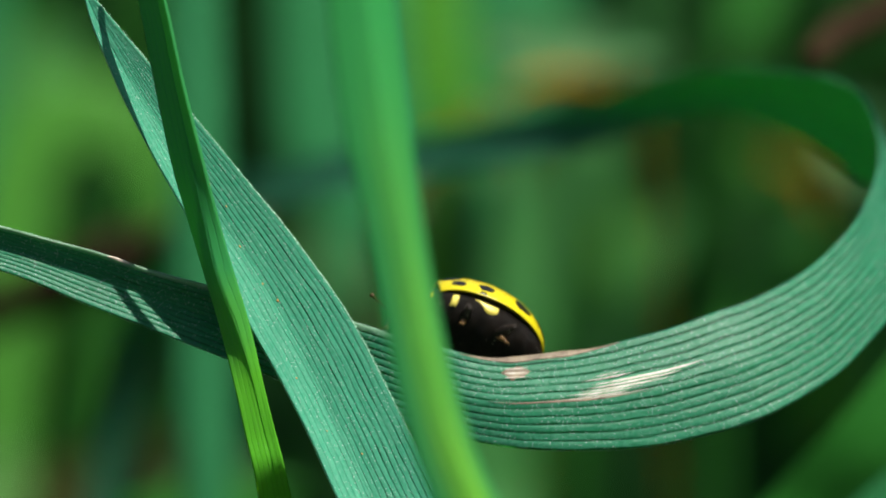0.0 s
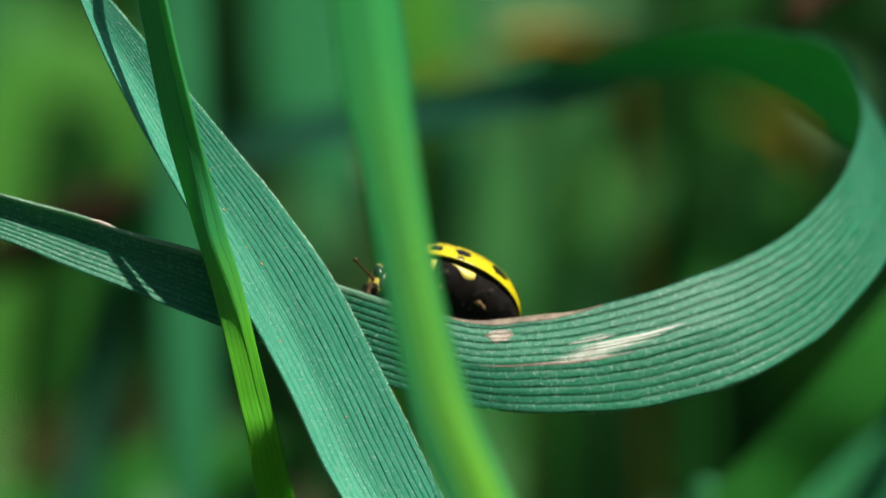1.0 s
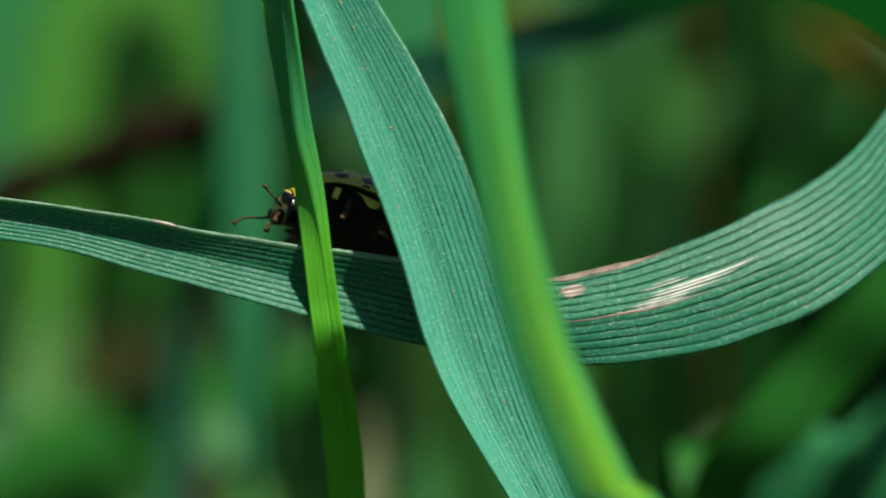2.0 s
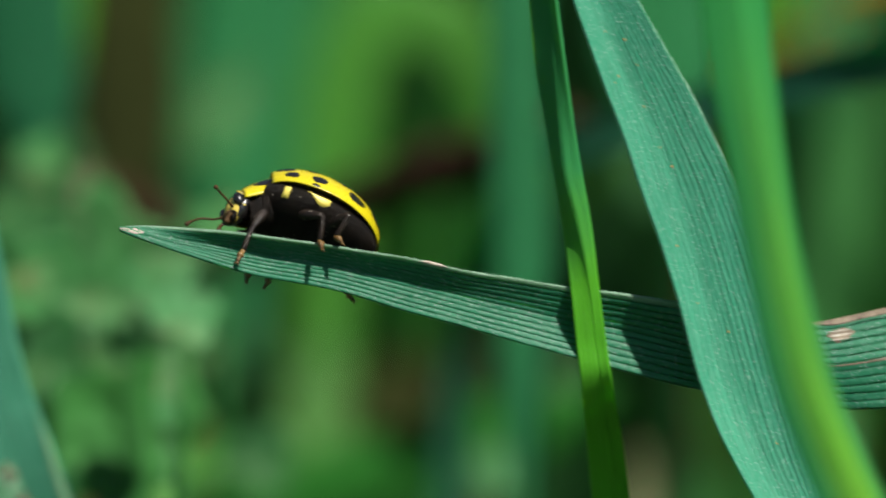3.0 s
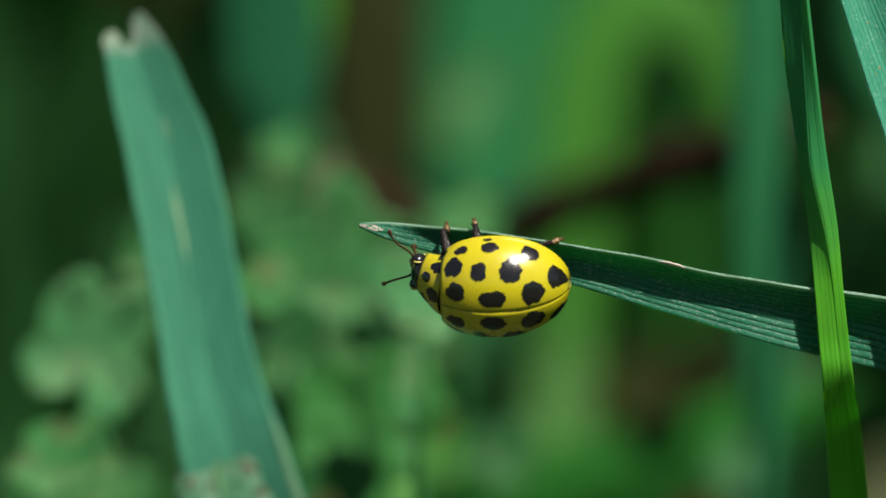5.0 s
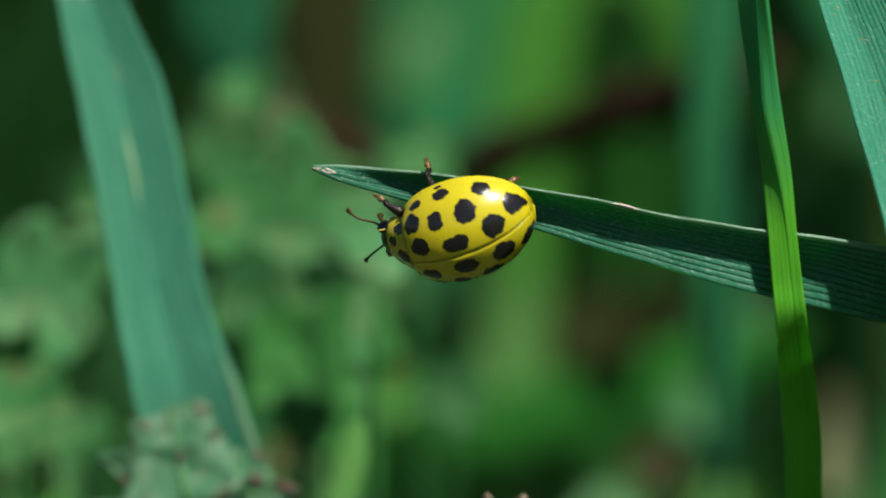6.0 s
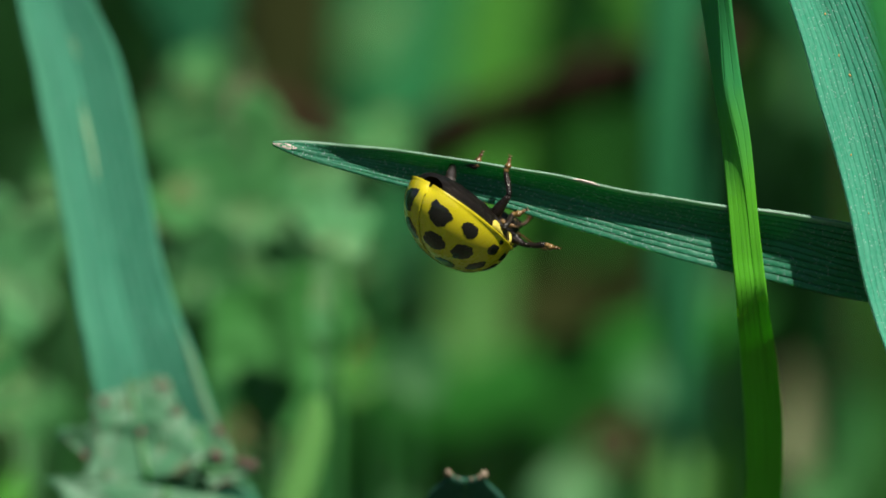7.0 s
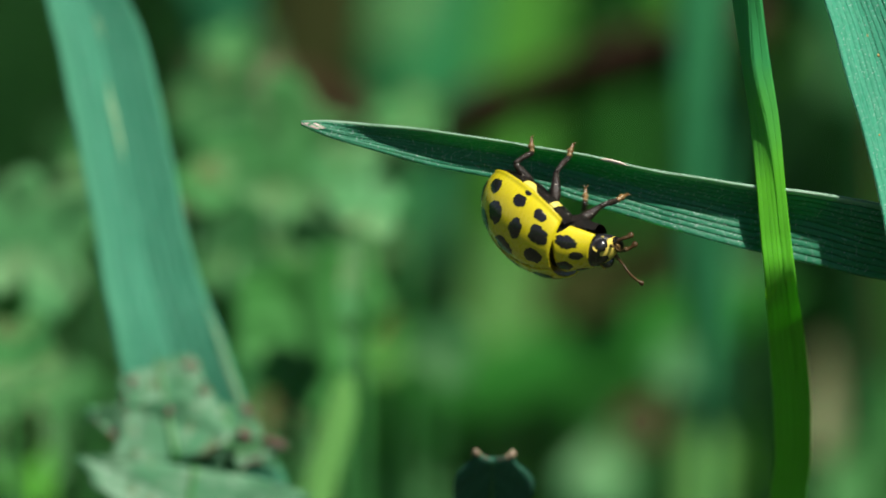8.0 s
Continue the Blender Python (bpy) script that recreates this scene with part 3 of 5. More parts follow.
# an arching lime blade
back_blade([(1150, 380, 0.1), (1128, 280, 0.7), (1090, 175, 0.95), (1020, 118), (950, 110), (885, 150), (850, 240), (830, 380), (822, 600, 0.8), (806, 800, 0.75), (792, 1000, 0.75), (780, 1200, 0.7)], 74, 132, GRASS_ARCH,
           "lime-green grass blade arching over")
back_blade([(806, 690, 0.3), (812, 760), (800, 860), (784, 1000, 0.5), (776, 1300, 0.2), (770, 1700, 0.1)], 72, 96, GRASS_PALE, "pale lime-green grass blade, far behind", foot=0.1)
# broad bluish blades
back_blade([(760, -600, 0.6), (730, -200), (700, 100), (680, 300), (665, 470, 0.7), (660, 620, 0.3), (670, 1000, 0.05)], 85, 235, GRASS_FAR, "broad bluish-green grass blade, far behind", foot=0.05)
back_blade([(1135, -500, 0.6), (1150, -100), (1158, 200), (1164, 500), (1166, 700, 0.95), (1168, 860, 0.65), (1170, 1000, 0.25), (1172, 1300, 0.15)], 34, 100, GRASS_MID, "narrow bluish grass blade behind the folded one")
back_blade([(290, -500, 0.8), (292, -200), (292, 60), (300, 240), (315, 360, 0.6), (330, 900, 0.4)], 40, 170, GRASS_TEAL, "broad bluish-green grass blade, far behind")
back_blade([(385, -300, 0.6), (382, 0), (372, 150), (352, 320, 0.7), (345, 700, 0.4)], 44, 48, GRASS_LIME, "narrow lime-green grass blade behind the others")
back_blade([(1900, 170, 0.4), (1850, 235), (1790, 330), (1740, 450), (1700, 600), (1680, 820), (1670, 1200)], 62, 150, GRASS_SOFT, "soft green grass blade leaning over, far behind")
back_blade([(2030, 290, 0.3), (1985, 350), (1945, 420, 0.8), (1930, 500, 0.2), (1900, 900, 0.05)], 80, 80, GRASS_SOFT, "soft green grass blade, far behind", foot=0.05)
back_blade([(1420, -400, 0.8), (1420, -150), (1424, 30), (1436, 200), (1440, 330, 0.4), (1450, 480, 0.08), (1460, 800, 0.05)], 58, 230, GRASS_FAR, "bluish-green grass blade, far behind")
back_blade([(1570, -300, 0.6), (1590, -100), (1608, 60), (1600, 170, 0.6), (1560, 400, 0.3)], 70, 110, GRASS_LIME, "lime-green grass blade, far behind")
back_blade([(1740, -300, 0.9), (1745, -120), (1750, 20), (1740, 110, 0.5), (1700, 500, 0.2)], 75, 190, GRASS_FAR, "bluish-green grass blade, far behind")
back_blade([(1925, -300, 0.9), (1925, -120), (1920, 10), (1900, 90, 0.4), (1880, 500, 0.2)], 78, 120, GRASS_SOFT, "soft green grass blade, far behind")
back_blade([(2190, -260, 0.9), (2170, -120), (2140, -20, 0.7), (2100, 60, 0.4), (2050, 500, 0.2)], 66, 100, GRASS_LOW, "green grass blade, far behind")
back_blade([(2320, 330, 0.3), (2250, 370), (2180, 430, 0.9), (2120, 520, 0.7), (2090, 900, 0.3)], 56, 60, GRASS_LOW, "green grass blade, far behind")
back_blade([(1330, 790, 0.2), (1200, 836, 0.9), (1080, 870), (940, 915), (800, 958), (660, 1010), (560, 1100)], 50, 130, GRASS_BOW, "dark green grass blade bowing low")
back_blade([(1040, 1010, 0.4), (1010, 1080), (990, 1160), (975, 1300), (965, 1700, 0.6)], 54, 110, GRASS_SOFT, "soft green grass shoot, far behind")
back_blade([(1172, 1010, 0.4), (1166, 1080), (1160, 1170), (1150, 1300), (1140, 1700, 0.6)], 46, 84, GRASS_PALE, "pale green grass shoot, far behind")
back_blade([(526, 950, 0.5), (518, 1010, 1.1), (500, 1080, 1.15), (476, 1170, 1.2), (462, 1300, 1.2), (455, 1600, 1.0), (450, 2200, 0.7)], 16, 50, GRASS_PALE, "short pale lime-green grass shoot")
# two dark blades put in where there are only shaded gaps
back_blade([(470, -260), (468, -40), (470, 110), (478, 250), (470, 380, 0.9), (455, 500, 0.4), (450, 700, 0.05)], 66, 185, DARK_FILL, "broad dark blade standing in for a shaded gap, far behind", foot=0.05)
back_blade([(60, -300), (62, -60), (70, 40), (80, 130, 0.5), (90, 300, 0.05)], 60, 230, DARK_FILL, "broad dark blade standing in for a shaded gap, far behind", foot=0.05)
back_blade([(1490, -250), (1487, 0), (1484, 140), (1480, 260, 0.7), (1478, 600, 0.3)], 60, 62, WITHERED, "narrow withered brown grass blade, far behind")
back_blade([(1250, 730, 0.3), (1130, 760, 0.8), (1000, 800), (900, 850), (780, 940)], 78, 190, DARK_FILL, "broad dark grass blade lying low")
back_blade([(2700, 700, 0.2), (2480, 840), (2320, 960), (2200, 1060), (2120, 1250)], 26, 160, GRASS_FAR, "bluish-green grass blade bowing low")
back_blade([(1500, 940, 0.3), (1490, 1040), (1480, 1130), (1480, 1300)], 60, 90, GRASS_SOFT, "soft green grass shoot, far behind")
# dead straw
back_blade([(1715, 96, 0.2), (1765, 78), (1825, 72), (1880, 80, 0.6), (1930, 92, 0.25), (1990, 600, 0.02)], 50, 26, STRAW, "rust-yellow dead grass leaf", foot=0.02)
back_blade([(1480, 240, 0.3), (1560, 210), (1640, 170), (1700, 150, 0.5), (1760, 500, 0.02)], 66, 30, STRAW, "rust-yellow dead grass leaf", foot=0.02)
back_blade([(2180, 205, 0.3), (2228, 232), (2265, 268, 0.6), (2290, 700, 0.02)], 66, 22, STRAW, "rust-yellow dead grass leaf", foot=0.02)
back_blade([(1372, 880, 0.3), (1376, 960), (1378, 1030), (1376, 1110, 0.8), (1380, 1300, 0.3)], 48, 40, PALE_STRAW, "pale dry grass stalk", foot=0.3)


def dead_stem(marks, w, width, label):
    bm = bmesh.new()
    base = spot(marks[-1][0], marks[-1][1], w)
    pts = [spot(x, y, w + 4 * i) - base for i, (x, y) in enumerate(marks)]
    pts.append(spot(marks[-1][0], root(marks[-1][0], w + 40), w + 40) - base)
    path = smooth_path([tuple(p) for p in pts], 40)
    tube(bm, path, [width * K * MM * (0.5 + 0.12 * noise.noise((i * 0.6, w, 0))) * (1 - 0.85 * max(0.0, (i - 26) / 14)) for i in range(41)], 8)
    ob = part("dead_stem", bm, RUST)
    ob.location = base
    for k in (9, 19):
        bm = bmesh.new()
        r = width * K * MM * 0.5
        tube(bm, [path[k - 1], path[k].lerp(path[k - 1], 0.5), path[k], path[k].lerp(path[k + 1], 0.5), path[k + 1]], [r * f for f in (0.9, 1.2, 1.3, 1.2, 0.9)], 8)
        part("node", bm, RUST, ob)
    return tagged(ob, label, "stem", "dead stems")


dead_stem([(1250, 320), (1050, 380), (850, 450), (640, 540), (300, 760)], 60, 120, "reddish-brown dead stem lying across the grass")
dead_stem([(2250, 60), (2290, 20), (2340, -6), (2440, -60), (2700, -120), (3000, 300)], 30, 60, "purplish dead stem among the grass")


# ---- weeds ----


def lobed_leaf(name, cx, cy, w, size, lean, lobes, material, label, red=0):
    """A weed leaf with a scalloped outline, cupped, facing the light."""
    bm = bmesh.new()
    uv = bm.loops.layers.uv.new("UVMap")
    base = spot(cx, cy, w)
    turn = Matrix.Rotation(radians(lean), 3, way(0, 1, 0)) @ Matrix.Rotation(radians(-30 + 26 * math.sin(cx)), 3, way(1, 0, 0))
    rings, seg = [], 64
    def put(a, r):
        out = 0.80 + 0.34 * abs(math.sin(a * lobes / 2)) ** 0.8 + 0.22 * noise.noise((math.cos(a) * 2, math.sin(a) * 2, size + cx))
        out *= 1 - 0.35 * max(0.0, math.cos(a + math.pi / 2)) ** 8
        rr = size * K * MM * r * out
        cup = size * K * MM * (0.12 * r * r + 0.07 * abs(math.sin(a * lobes / 2)) * r * r + 0.05 * noise.noise((math.cos(a) * 3 * r, math.sin(a) * 3 * r, cx)))
        return turn @ (way(1, 0, 0) * rr * math.cos(a) * 0.85 + way(0, 0, 1) * rr * math.sin(a) - way(0, 1, 0) * cup)
    mid = bm.verts.new(put(0, 0))
    for k in range(1, 9):
        rings.append([bm.verts.new(put(2 * math.pi * i / seg, k / 8)) for i in range(seg)])
    for i in range(seg):
        bm.faces.new((mid, rings[0][i], rings[0][(i + 1) % seg]))
        for a, b in zip(rings, rings[1:]):
            bm.faces.new((a[i], b[i], b[(i + 1) % seg], a[(i + 1) % seg]))
    for f in bm.faces:
        for loop in f.loops:
            c = loop.vert.co
            loop[uv].uv = (math.atan2(c.z, c.x) / (2 * math.pi) + 0.5, c.length / MM)
    ob = part(name, bm, material)
    ob.location = base
    mod = ob.modifiers.new("thickness", "SOLIDIFY")
    mod.thickness = 0.12 * MM
    tagged(ob, label, "weed leaf", "weed leaves")
    # its stalk goes down to the ground
    bm = bmesh.new()
    foot = spot(cx + 30, root(cx + 30, w + 12), w + 12) - base
    low = put(-math.pi / 2, 0.3)
    tube(bm, smooth_path([tuple(low), tuple(low * 1.4 - way(0, 0, 1) * 0.004), tuple(foot * 0.5), tuple(foot)], 16), [0.10 * MM] * 17, 7)
    part("stalk", bm, STEM, ob)
    rng = random.Random(int(cx))
    for _ in range(red):
        a, r = rng.uniform(0, 6.28), rng.uniform(0.5, 1.02)
        bm = bmesh.new()
        bmesh.ops.create_icosphere(bm, subdivisions=2, radius=rng.uniform(0.09, 0.2) * MM)
        p = put(a, r)
        for v in bm.verts:
            v.co = v.co * (1 + 0.3 * noise.noise(v.co * 9000)) + p - way(0, 1, 0) * 0.05 * MM
        part("gall", bm, GALL, ob, "small dark red gall")
    return ob


def toothed_leaf(base, tip, half, w0, w1, fold, material, label, red=0, seed=1, teeth=3, arch=0.0, form=""):
    """A weed leaf between plan marks base and tip at depths w0 and w1: toothed, puckered and folded along its midrib."""
    (bx, by), (tx, ty) = base, tip
    l = math.hypot(tx - bx, ty - by)
    ax, ay = (tx - bx) / l, (ty - by) / l
    at = spot(bx, by, w0)

    def put(s, q):
        tooth = 1 + (0.12 if form else 0.22) * (abs(math.sin(math.pi * teeth * s)) - 0.5) * abs(q) + (0.12 if form else 0.25) * noise.noise((s * 3, q, seed))
        h = half * math.sin(math.pi * min(1.0, 0.06 + 0.94 * s ** 0.75)) ** 0.8 * tooth
        if form == "wedge":
            h = half * min(1.0, s * 6 + 0.55) * (1 - s) ** 0.75 * tooth
        if form == "blunt":
            h = half * (0.6 + 0.4 * math.sin(math.pi * min(1.0, s * 0.75))) * max(0.55, 1 - s ** 12) * tooth
        w = w0 + (w1 - w0) * s - fold * abs(q) ** 1.3 + arch * math.sin(math.pi * s) + (0.0005 if form else 0.0009) * half * noise.noise((s * 4, q * 2.2, seed + 3))
        lag = (-0.14 if form == "blunt" else 0.16) * half * q * q * s
        return spot(bx + ax * (l * s - lag) - ay * h * q, by + ay * (l * s - lag) + ax * h * q, w) - at

    bm = bmesh.new()
    uv = bm.loops.layers.uv.new("UVMap")
    ns, nq = 24, 14
    grid = [[bm.verts.new(put(i / ns, k * 2 / nq - 1)) for k in range(nq + 1)] for i in range(ns + 1)]
    for i in range(ns):
        for k in range(nq):
            f = bm.faces.new((grid[i][k], grid[i][k + 1], grid[i + 1][k + 1], grid[i + 1][k]))
            for loop, (di, dk) in zip(f.loops, ((0, 0), (0, 1), (1, 1), (1, 0))):
                loop[uv].uv = (((i + di) / ns + abs((k + dk) * 2 / nq - 1) * 0.3) % 1.0, (k + dk) / nq * 3)
    ob = part("weed_leaf", bm, material)
    ob.location = at
    mod = ob.modifiers.new("thickness", "SOLIDIFY")
    mod.thickness = 0.10 * MM
    tagged(ob, label, "weed leaf", "weed leaves")
    bm = bmesh.new()
    foot = spot(bx + 20, root(bx + 20, w0 + 10), w0 + 10) - at
    tube(bm, smooth_path([tuple(put(0.1, 0)), tuple(foot * 0.15 - way(0, 1, 0) * 0.0004), tuple(foot * 0.5), tuple(foot)], 16), [0.08 * MM] * 17, 7)
    part("stalk", bm, STEM, ob)
    bm = bmesh.new()
    tube(bm, [put(s / 12, 0) - way(0, 1, 0) * 0.00005 for s in range(13)], [MM * 0.10 * (1.05 - s / 12) for s in range(13)], 6)
    part("midrib", bm, STEM, ob)
    rng = random.Random(seed)
    for _ in range(red):
        s, q = rng.uniform(0.1, 1.0) ** 0.8, rng.choice((-1, 1)) * rng.uniform(0.35, 1.0) ** 0.5
        bm = bmesh.new()
        bmesh.ops.create_icosphere(bm, subdivisions=2, radius=0.10 * rng.random() ** 2 * MM + 0.035 * MM)
        for v in bm.verts:
            v.co = v.co * (1 + 0.3 * noise.noise(v.co * 9000)) + put(s, q) - way(0, 1, 0) * 0.05 * MM
        part("gall", bm, GALL, ob, "small dark red gall")
    if form == "blunt":
        # dry reddish points at the two corners of the tip
        for q, size in ((-0.95, 0.10), (-0.8, 0.07), (-0.4, 0.05), (0.3, 0.06), (0.75, 0.08), (0.98, 0.11)):
            bm = bmesh.new()
            bmesh.ops.create_icosphere(bm, subdivisions=2, radius=size * MM)
            for v in bm.verts:
                v.co = v.co * (1 + 0.4 * noise.noise(v.co * 9000 + Vector((q, 0, 0)))) + put(1.0, q)
                v.co.z += 0.4 * abs(v.co.z - put(1.0, q).z)
            part("dry_tip", bm, SCORCH, ob, "shrivelled reddish-brown tip")
    return ob


# lobed leaves in a loose heap, with dark gaps between
for x, y, w, size, lean, lobes, mat in ((422, 600, 38, 190, 10, 5, WEED), (300, 470, 46, 120, -20, 4, WEED_DARK), (565, 655, 31, 80, 20, 4, WEED_PALE), (448, 858, 36, 172, 30, 3, WEED_FRESH),
                                        (-30, 720, 32, 140, 15, 4, WEED_PALE), (-70, 930, 28, 120, -20, 5, WEED), (330, 725, 34, 105, -30, 4, WEED_DARK), (640, 500, 50, 90, 0, 3, WEED),
                                        (700, 905, 54, 80, 10, 3, WEED_DARK), (318, 372, 50, 66, 0, 3, WEED), (90, 560, 50, 90, 25, 4, WEED)):
    lobed_leaf("weed_leaf", x, y, w * 0.86, size, lean, lobes, mat, "lobed weed leaf, out of focus")
for base, tip, half, w0, w1, mat, seed in (((470, 610), (600, 545), 52, 30, 32, WEED_PALE, 4), ((530, 850), (540, 705), 17, 24, 26, WEED_PALE, 7), ((545, 880), (610, 830), 20, 40, 41, WITHERED, 8),
                                           ((268, 722), (312, 668), 14, 34, 35, WITHERED, 17), ((385, 1040), (440, 965), 26, 42, 43, WITHERED, 10), ((-60, 1100), (-20, 1000), 40, 34, 31, PALE_STRAW, 11),
                                           ((360, 500), (420, 400), 50, 62, 64, PALE_STRAW, 12), ((1370, 1090), (1382, 925), 24, 62, 64, PALE_STRAW, 13), ((400, 975), (520, 885), 62, 33, 34, WEED_FRESH, 20), ((1030, 1060), (1090, 980), 50, 60, 62, RUST, 14),
                                           ((960, 1200), (985, 1050), 62, 66, 68, WEED_PALE, 15), ((1405, 1210), (1440, 1060), 46, 62, 63, GRASS_SOFT, 29), ((1090, 960), (1165, 870), 40, 66, 67, WEED_PALE, 30),
                                           ((555, 935), (715, 850), 30, 58, 60, GRASS_ARCH, 31), ((610, 1210), (690, 1120), 50, 60, 61, GRASS_SOFT, 32), ((1690, 0), (2010, 36), 44, 60, 62, WEED_PALE, 28), ((-60, 1160), (20, 985), 62, 38, 40, GRASS_SOFT, 18), ((-40, 1180), (-20, 1040), 40, 36, 38, GRASS_LIME, 19), ((250, 640), (330, 560), 50, 27, 29, WEED, 16)):
    toothed_leaf(base, tip, half, w0, w1, 0.25, mat, "toothed weed leaf, out of focus", 0, seed)
# larger leaves behind them, and soft leaves all through the distance
for x, y, w, size, lean in ((520, 720, 64, 150, -20), (-40, 1000, 52, 150, 20), (250, 1000, 48, 150, 5)):
    lobed_leaf("weed_leaf", x, y, w, size, lean, 5, WEED, "broad lobed weed leaf, out of focus")
rng = random.Random(8)
for k in range(34):
    x, y, w = rng.uniform(-150, 2450), rng.uniform(40, 1150), rng.uniform(85, 150)
    a, l = rng.uniform(0.3, 2.8), rng.uniform(90, 210)
    toothed_leaf((x, y), (x + l * math.cos(a), y - l * math.sin(a)), rng.uniform(28, 60), w, w + rng.uniform(0, 3), 0.3, rng.choice((WEED, WEED_PALE, GRASS_LIME, GRASS_LOW, WEED_DARK, PALE_STRAW)),
                 "soft green weed leaf, far out of focus", 0, 40 + k)
# the gall leaf and its neighbours, nearer
toothed_leaf((228, 1097), (164, 762), 112, 12.0, 14.3, 0.08, WEED_NEAR, "puckered pale weed leaf with dark red galls", 30, 21, 5, 0.0, "wedge")
toothed_leaf((325, 1097), (306, 925), 74, 12.5, 14.0, 0.2, WEED_NEAR, "puckered pale weed leaf with dark red galls", 14, 23, 4, 0.0, "wedge")
toothed_leaf((236, 1060), (66, 1012), 74, 12.4, 12.9, 0.1, WEED_NEAR, "puckered pale weed leaf with dark red galls", 10, 25, 4, 0.0, "wedge")
toothed_leaf((330, 1080), (424, 1072), 34, 12.2, 12.6, 0.1, WEED_NEAR, "puckered pale weed leaf with dark red galls", 12, 26, 3, 0.0, "wedge")
toothed_leaf((262, 1110), (225, 1340), 215, 11.6, 10.6, 0.08, WEED_NEAR, "puckered pale weed leaf hanging forward", 8, 24, 5, 0.0, "wedge")
toothed_leaf((778, 1330), (790, 1096), 72, 7.6, 4.6, 0.12, WEED_TEAL, "dark bluish weed leaf with reddish tips", 0, 27, 3, 0.0, "blunt")


# ---- the meadow behind ----


def meadow():
    """Grass that nobody could count, behind and around; some is added out of view to shade the rest."""
    rng = random.Random(11)
    for material, count, near_w, far_w, label in ((GRASS_DARK, 2600, 115, 700, "dense dark green grass"), (GRASS_LOW, 500, 130, 600, "scattered mid-green grass"),
                                                  (GRASS_LIME, 90, 170, 500, "scattered lime-green grass"), (PALE_STRAW, 110, 190, 500, "scattered dry straw-coloured grass"),
                                                  (GRASS_LOW, 5200, 0, 0, "loose meadow grass all around")):
        verts, faces, uvs = [], [], []
        for _ in range(count):
            if not far_w:
                a, r = rng.uniform(0, 2 * math.pi), 0.42 + 2.2 * rng.random() ** 1.3
                x, w = r * math.cos(a), r * math.sin(a) / MM
                if w > -100 and abs(x) < 0.22 + max(w, 0) * 0.0003:
                    continue
            else:
                w = rng.uniform(near_w, far_w)
            if far_w:
                x = rng.gauss(0, 0.09 + w * 0.00025)
                # unseen blades to the right, added to cast shade on the background
                if rng.random() < 0.3:
                    w, x = rng.uniform(8, 160), rng.uniform(0.062, 0.17)
            foot = Vector((x, w * MM, 0))
            tall, half = rng.uniform(0.08, 0.24), rng.uniform(0.001, 0.003)
            lean = Vector((rng.gauss(0, 0.45), rng.gauss(0, 0.3), 0))
            if far_w and w < 165:
                lean = Vector((rng.uniform(-0.15, 0.4), rng.uniform(-0.05, 0.3), 0))
            a = rng.uniform(0, math.pi)
            side = Vector((math.cos(a), math.sin(a), 0)) * half
            n0 = len(verts)
            for i in range(7):
                t = i / 6
                c = foot + Vector((0, 0, tall * (t - 0.25 * t * t * lean.length))) + lean * tall * t * t
                wd = 1 - t ** 2.2
                verts += [c - side * wd, c + Vector((0, 0.0002, 0)), c + side * wd]
            for i in range(6):
                for k in (0, 1):
                    q = n0 + i * 3 + k
                    faces.append((q, q + 1, q + 4, q + 3))
                    uvs += [(k / 2, i * 10), ((k + 1) / 2, i * 10), ((k + 1) / 2, i * 10 + 10), (k / 2, i * 10 + 10)]
        me = bpy.data.meshes.new("meadow_grass")
        me.from_pydata(verts, [], faces)
        layer = me.uv_layers.new(name="UVMap")
        layer.data.foreach_set("uv", np.array(uvs, dtype=np.float32).ravel())
        me.materials.append(material)
        me.shade_smooth()
        tagged(new("meadow_grass", me), label, "grass", kind="stuff")


meadow()

# ---- the beetle (millimetres: x forward, y to its left, z up from the plane of the wing-case margins) ----
LONG, WIDE_HALF, HIGH = 3.2, 1.34, 1.27


def shell(s, q, side, off=0.0):
    """The wing case: s from front to rear, q from the seam to the margin, side +1 left."""
    t = 0.12 + 0.88 * s
    prof = math.sqrt(max(0.0, 1 - abs(2 * t - 1) ** (2.35 if t < 0.5 else 1.95)))
    tall = math.sqrt(max(0.0, 1 - abs(2 * t - 1) ** (2.15 if t < 0.5 else 1.95)))
    a = q * math.pi / 2
    y = (WIDE_HALF * prof + off) * math.sin(a) + 0.006
    z = (HIGH * tall + off) * math.cos(a)
    x = LONG / 2 - LONG * s + off * (1 - 2 * t) * 0.8 - 0.15 * q ** 4 * (1 - s) ** 5
    return Vector((x, y * side, z))


def mm(bm):
    for v in bm.verts:
        v.co *= MM
    return bm


def net(bm, rows, close=False):
    grid = [[bm.verts.new(p) for p in row] for row in rows]
    for a, b in zip(grid, grid[1:]):
        for k in range(len(a) - 1):
            bm.faces.new((a[k], a[k + 1], b[k + 1], b[k]))
        if close:
            bm.faces.new((a[-1], a[0], b[0], b[-1]))
    return grid


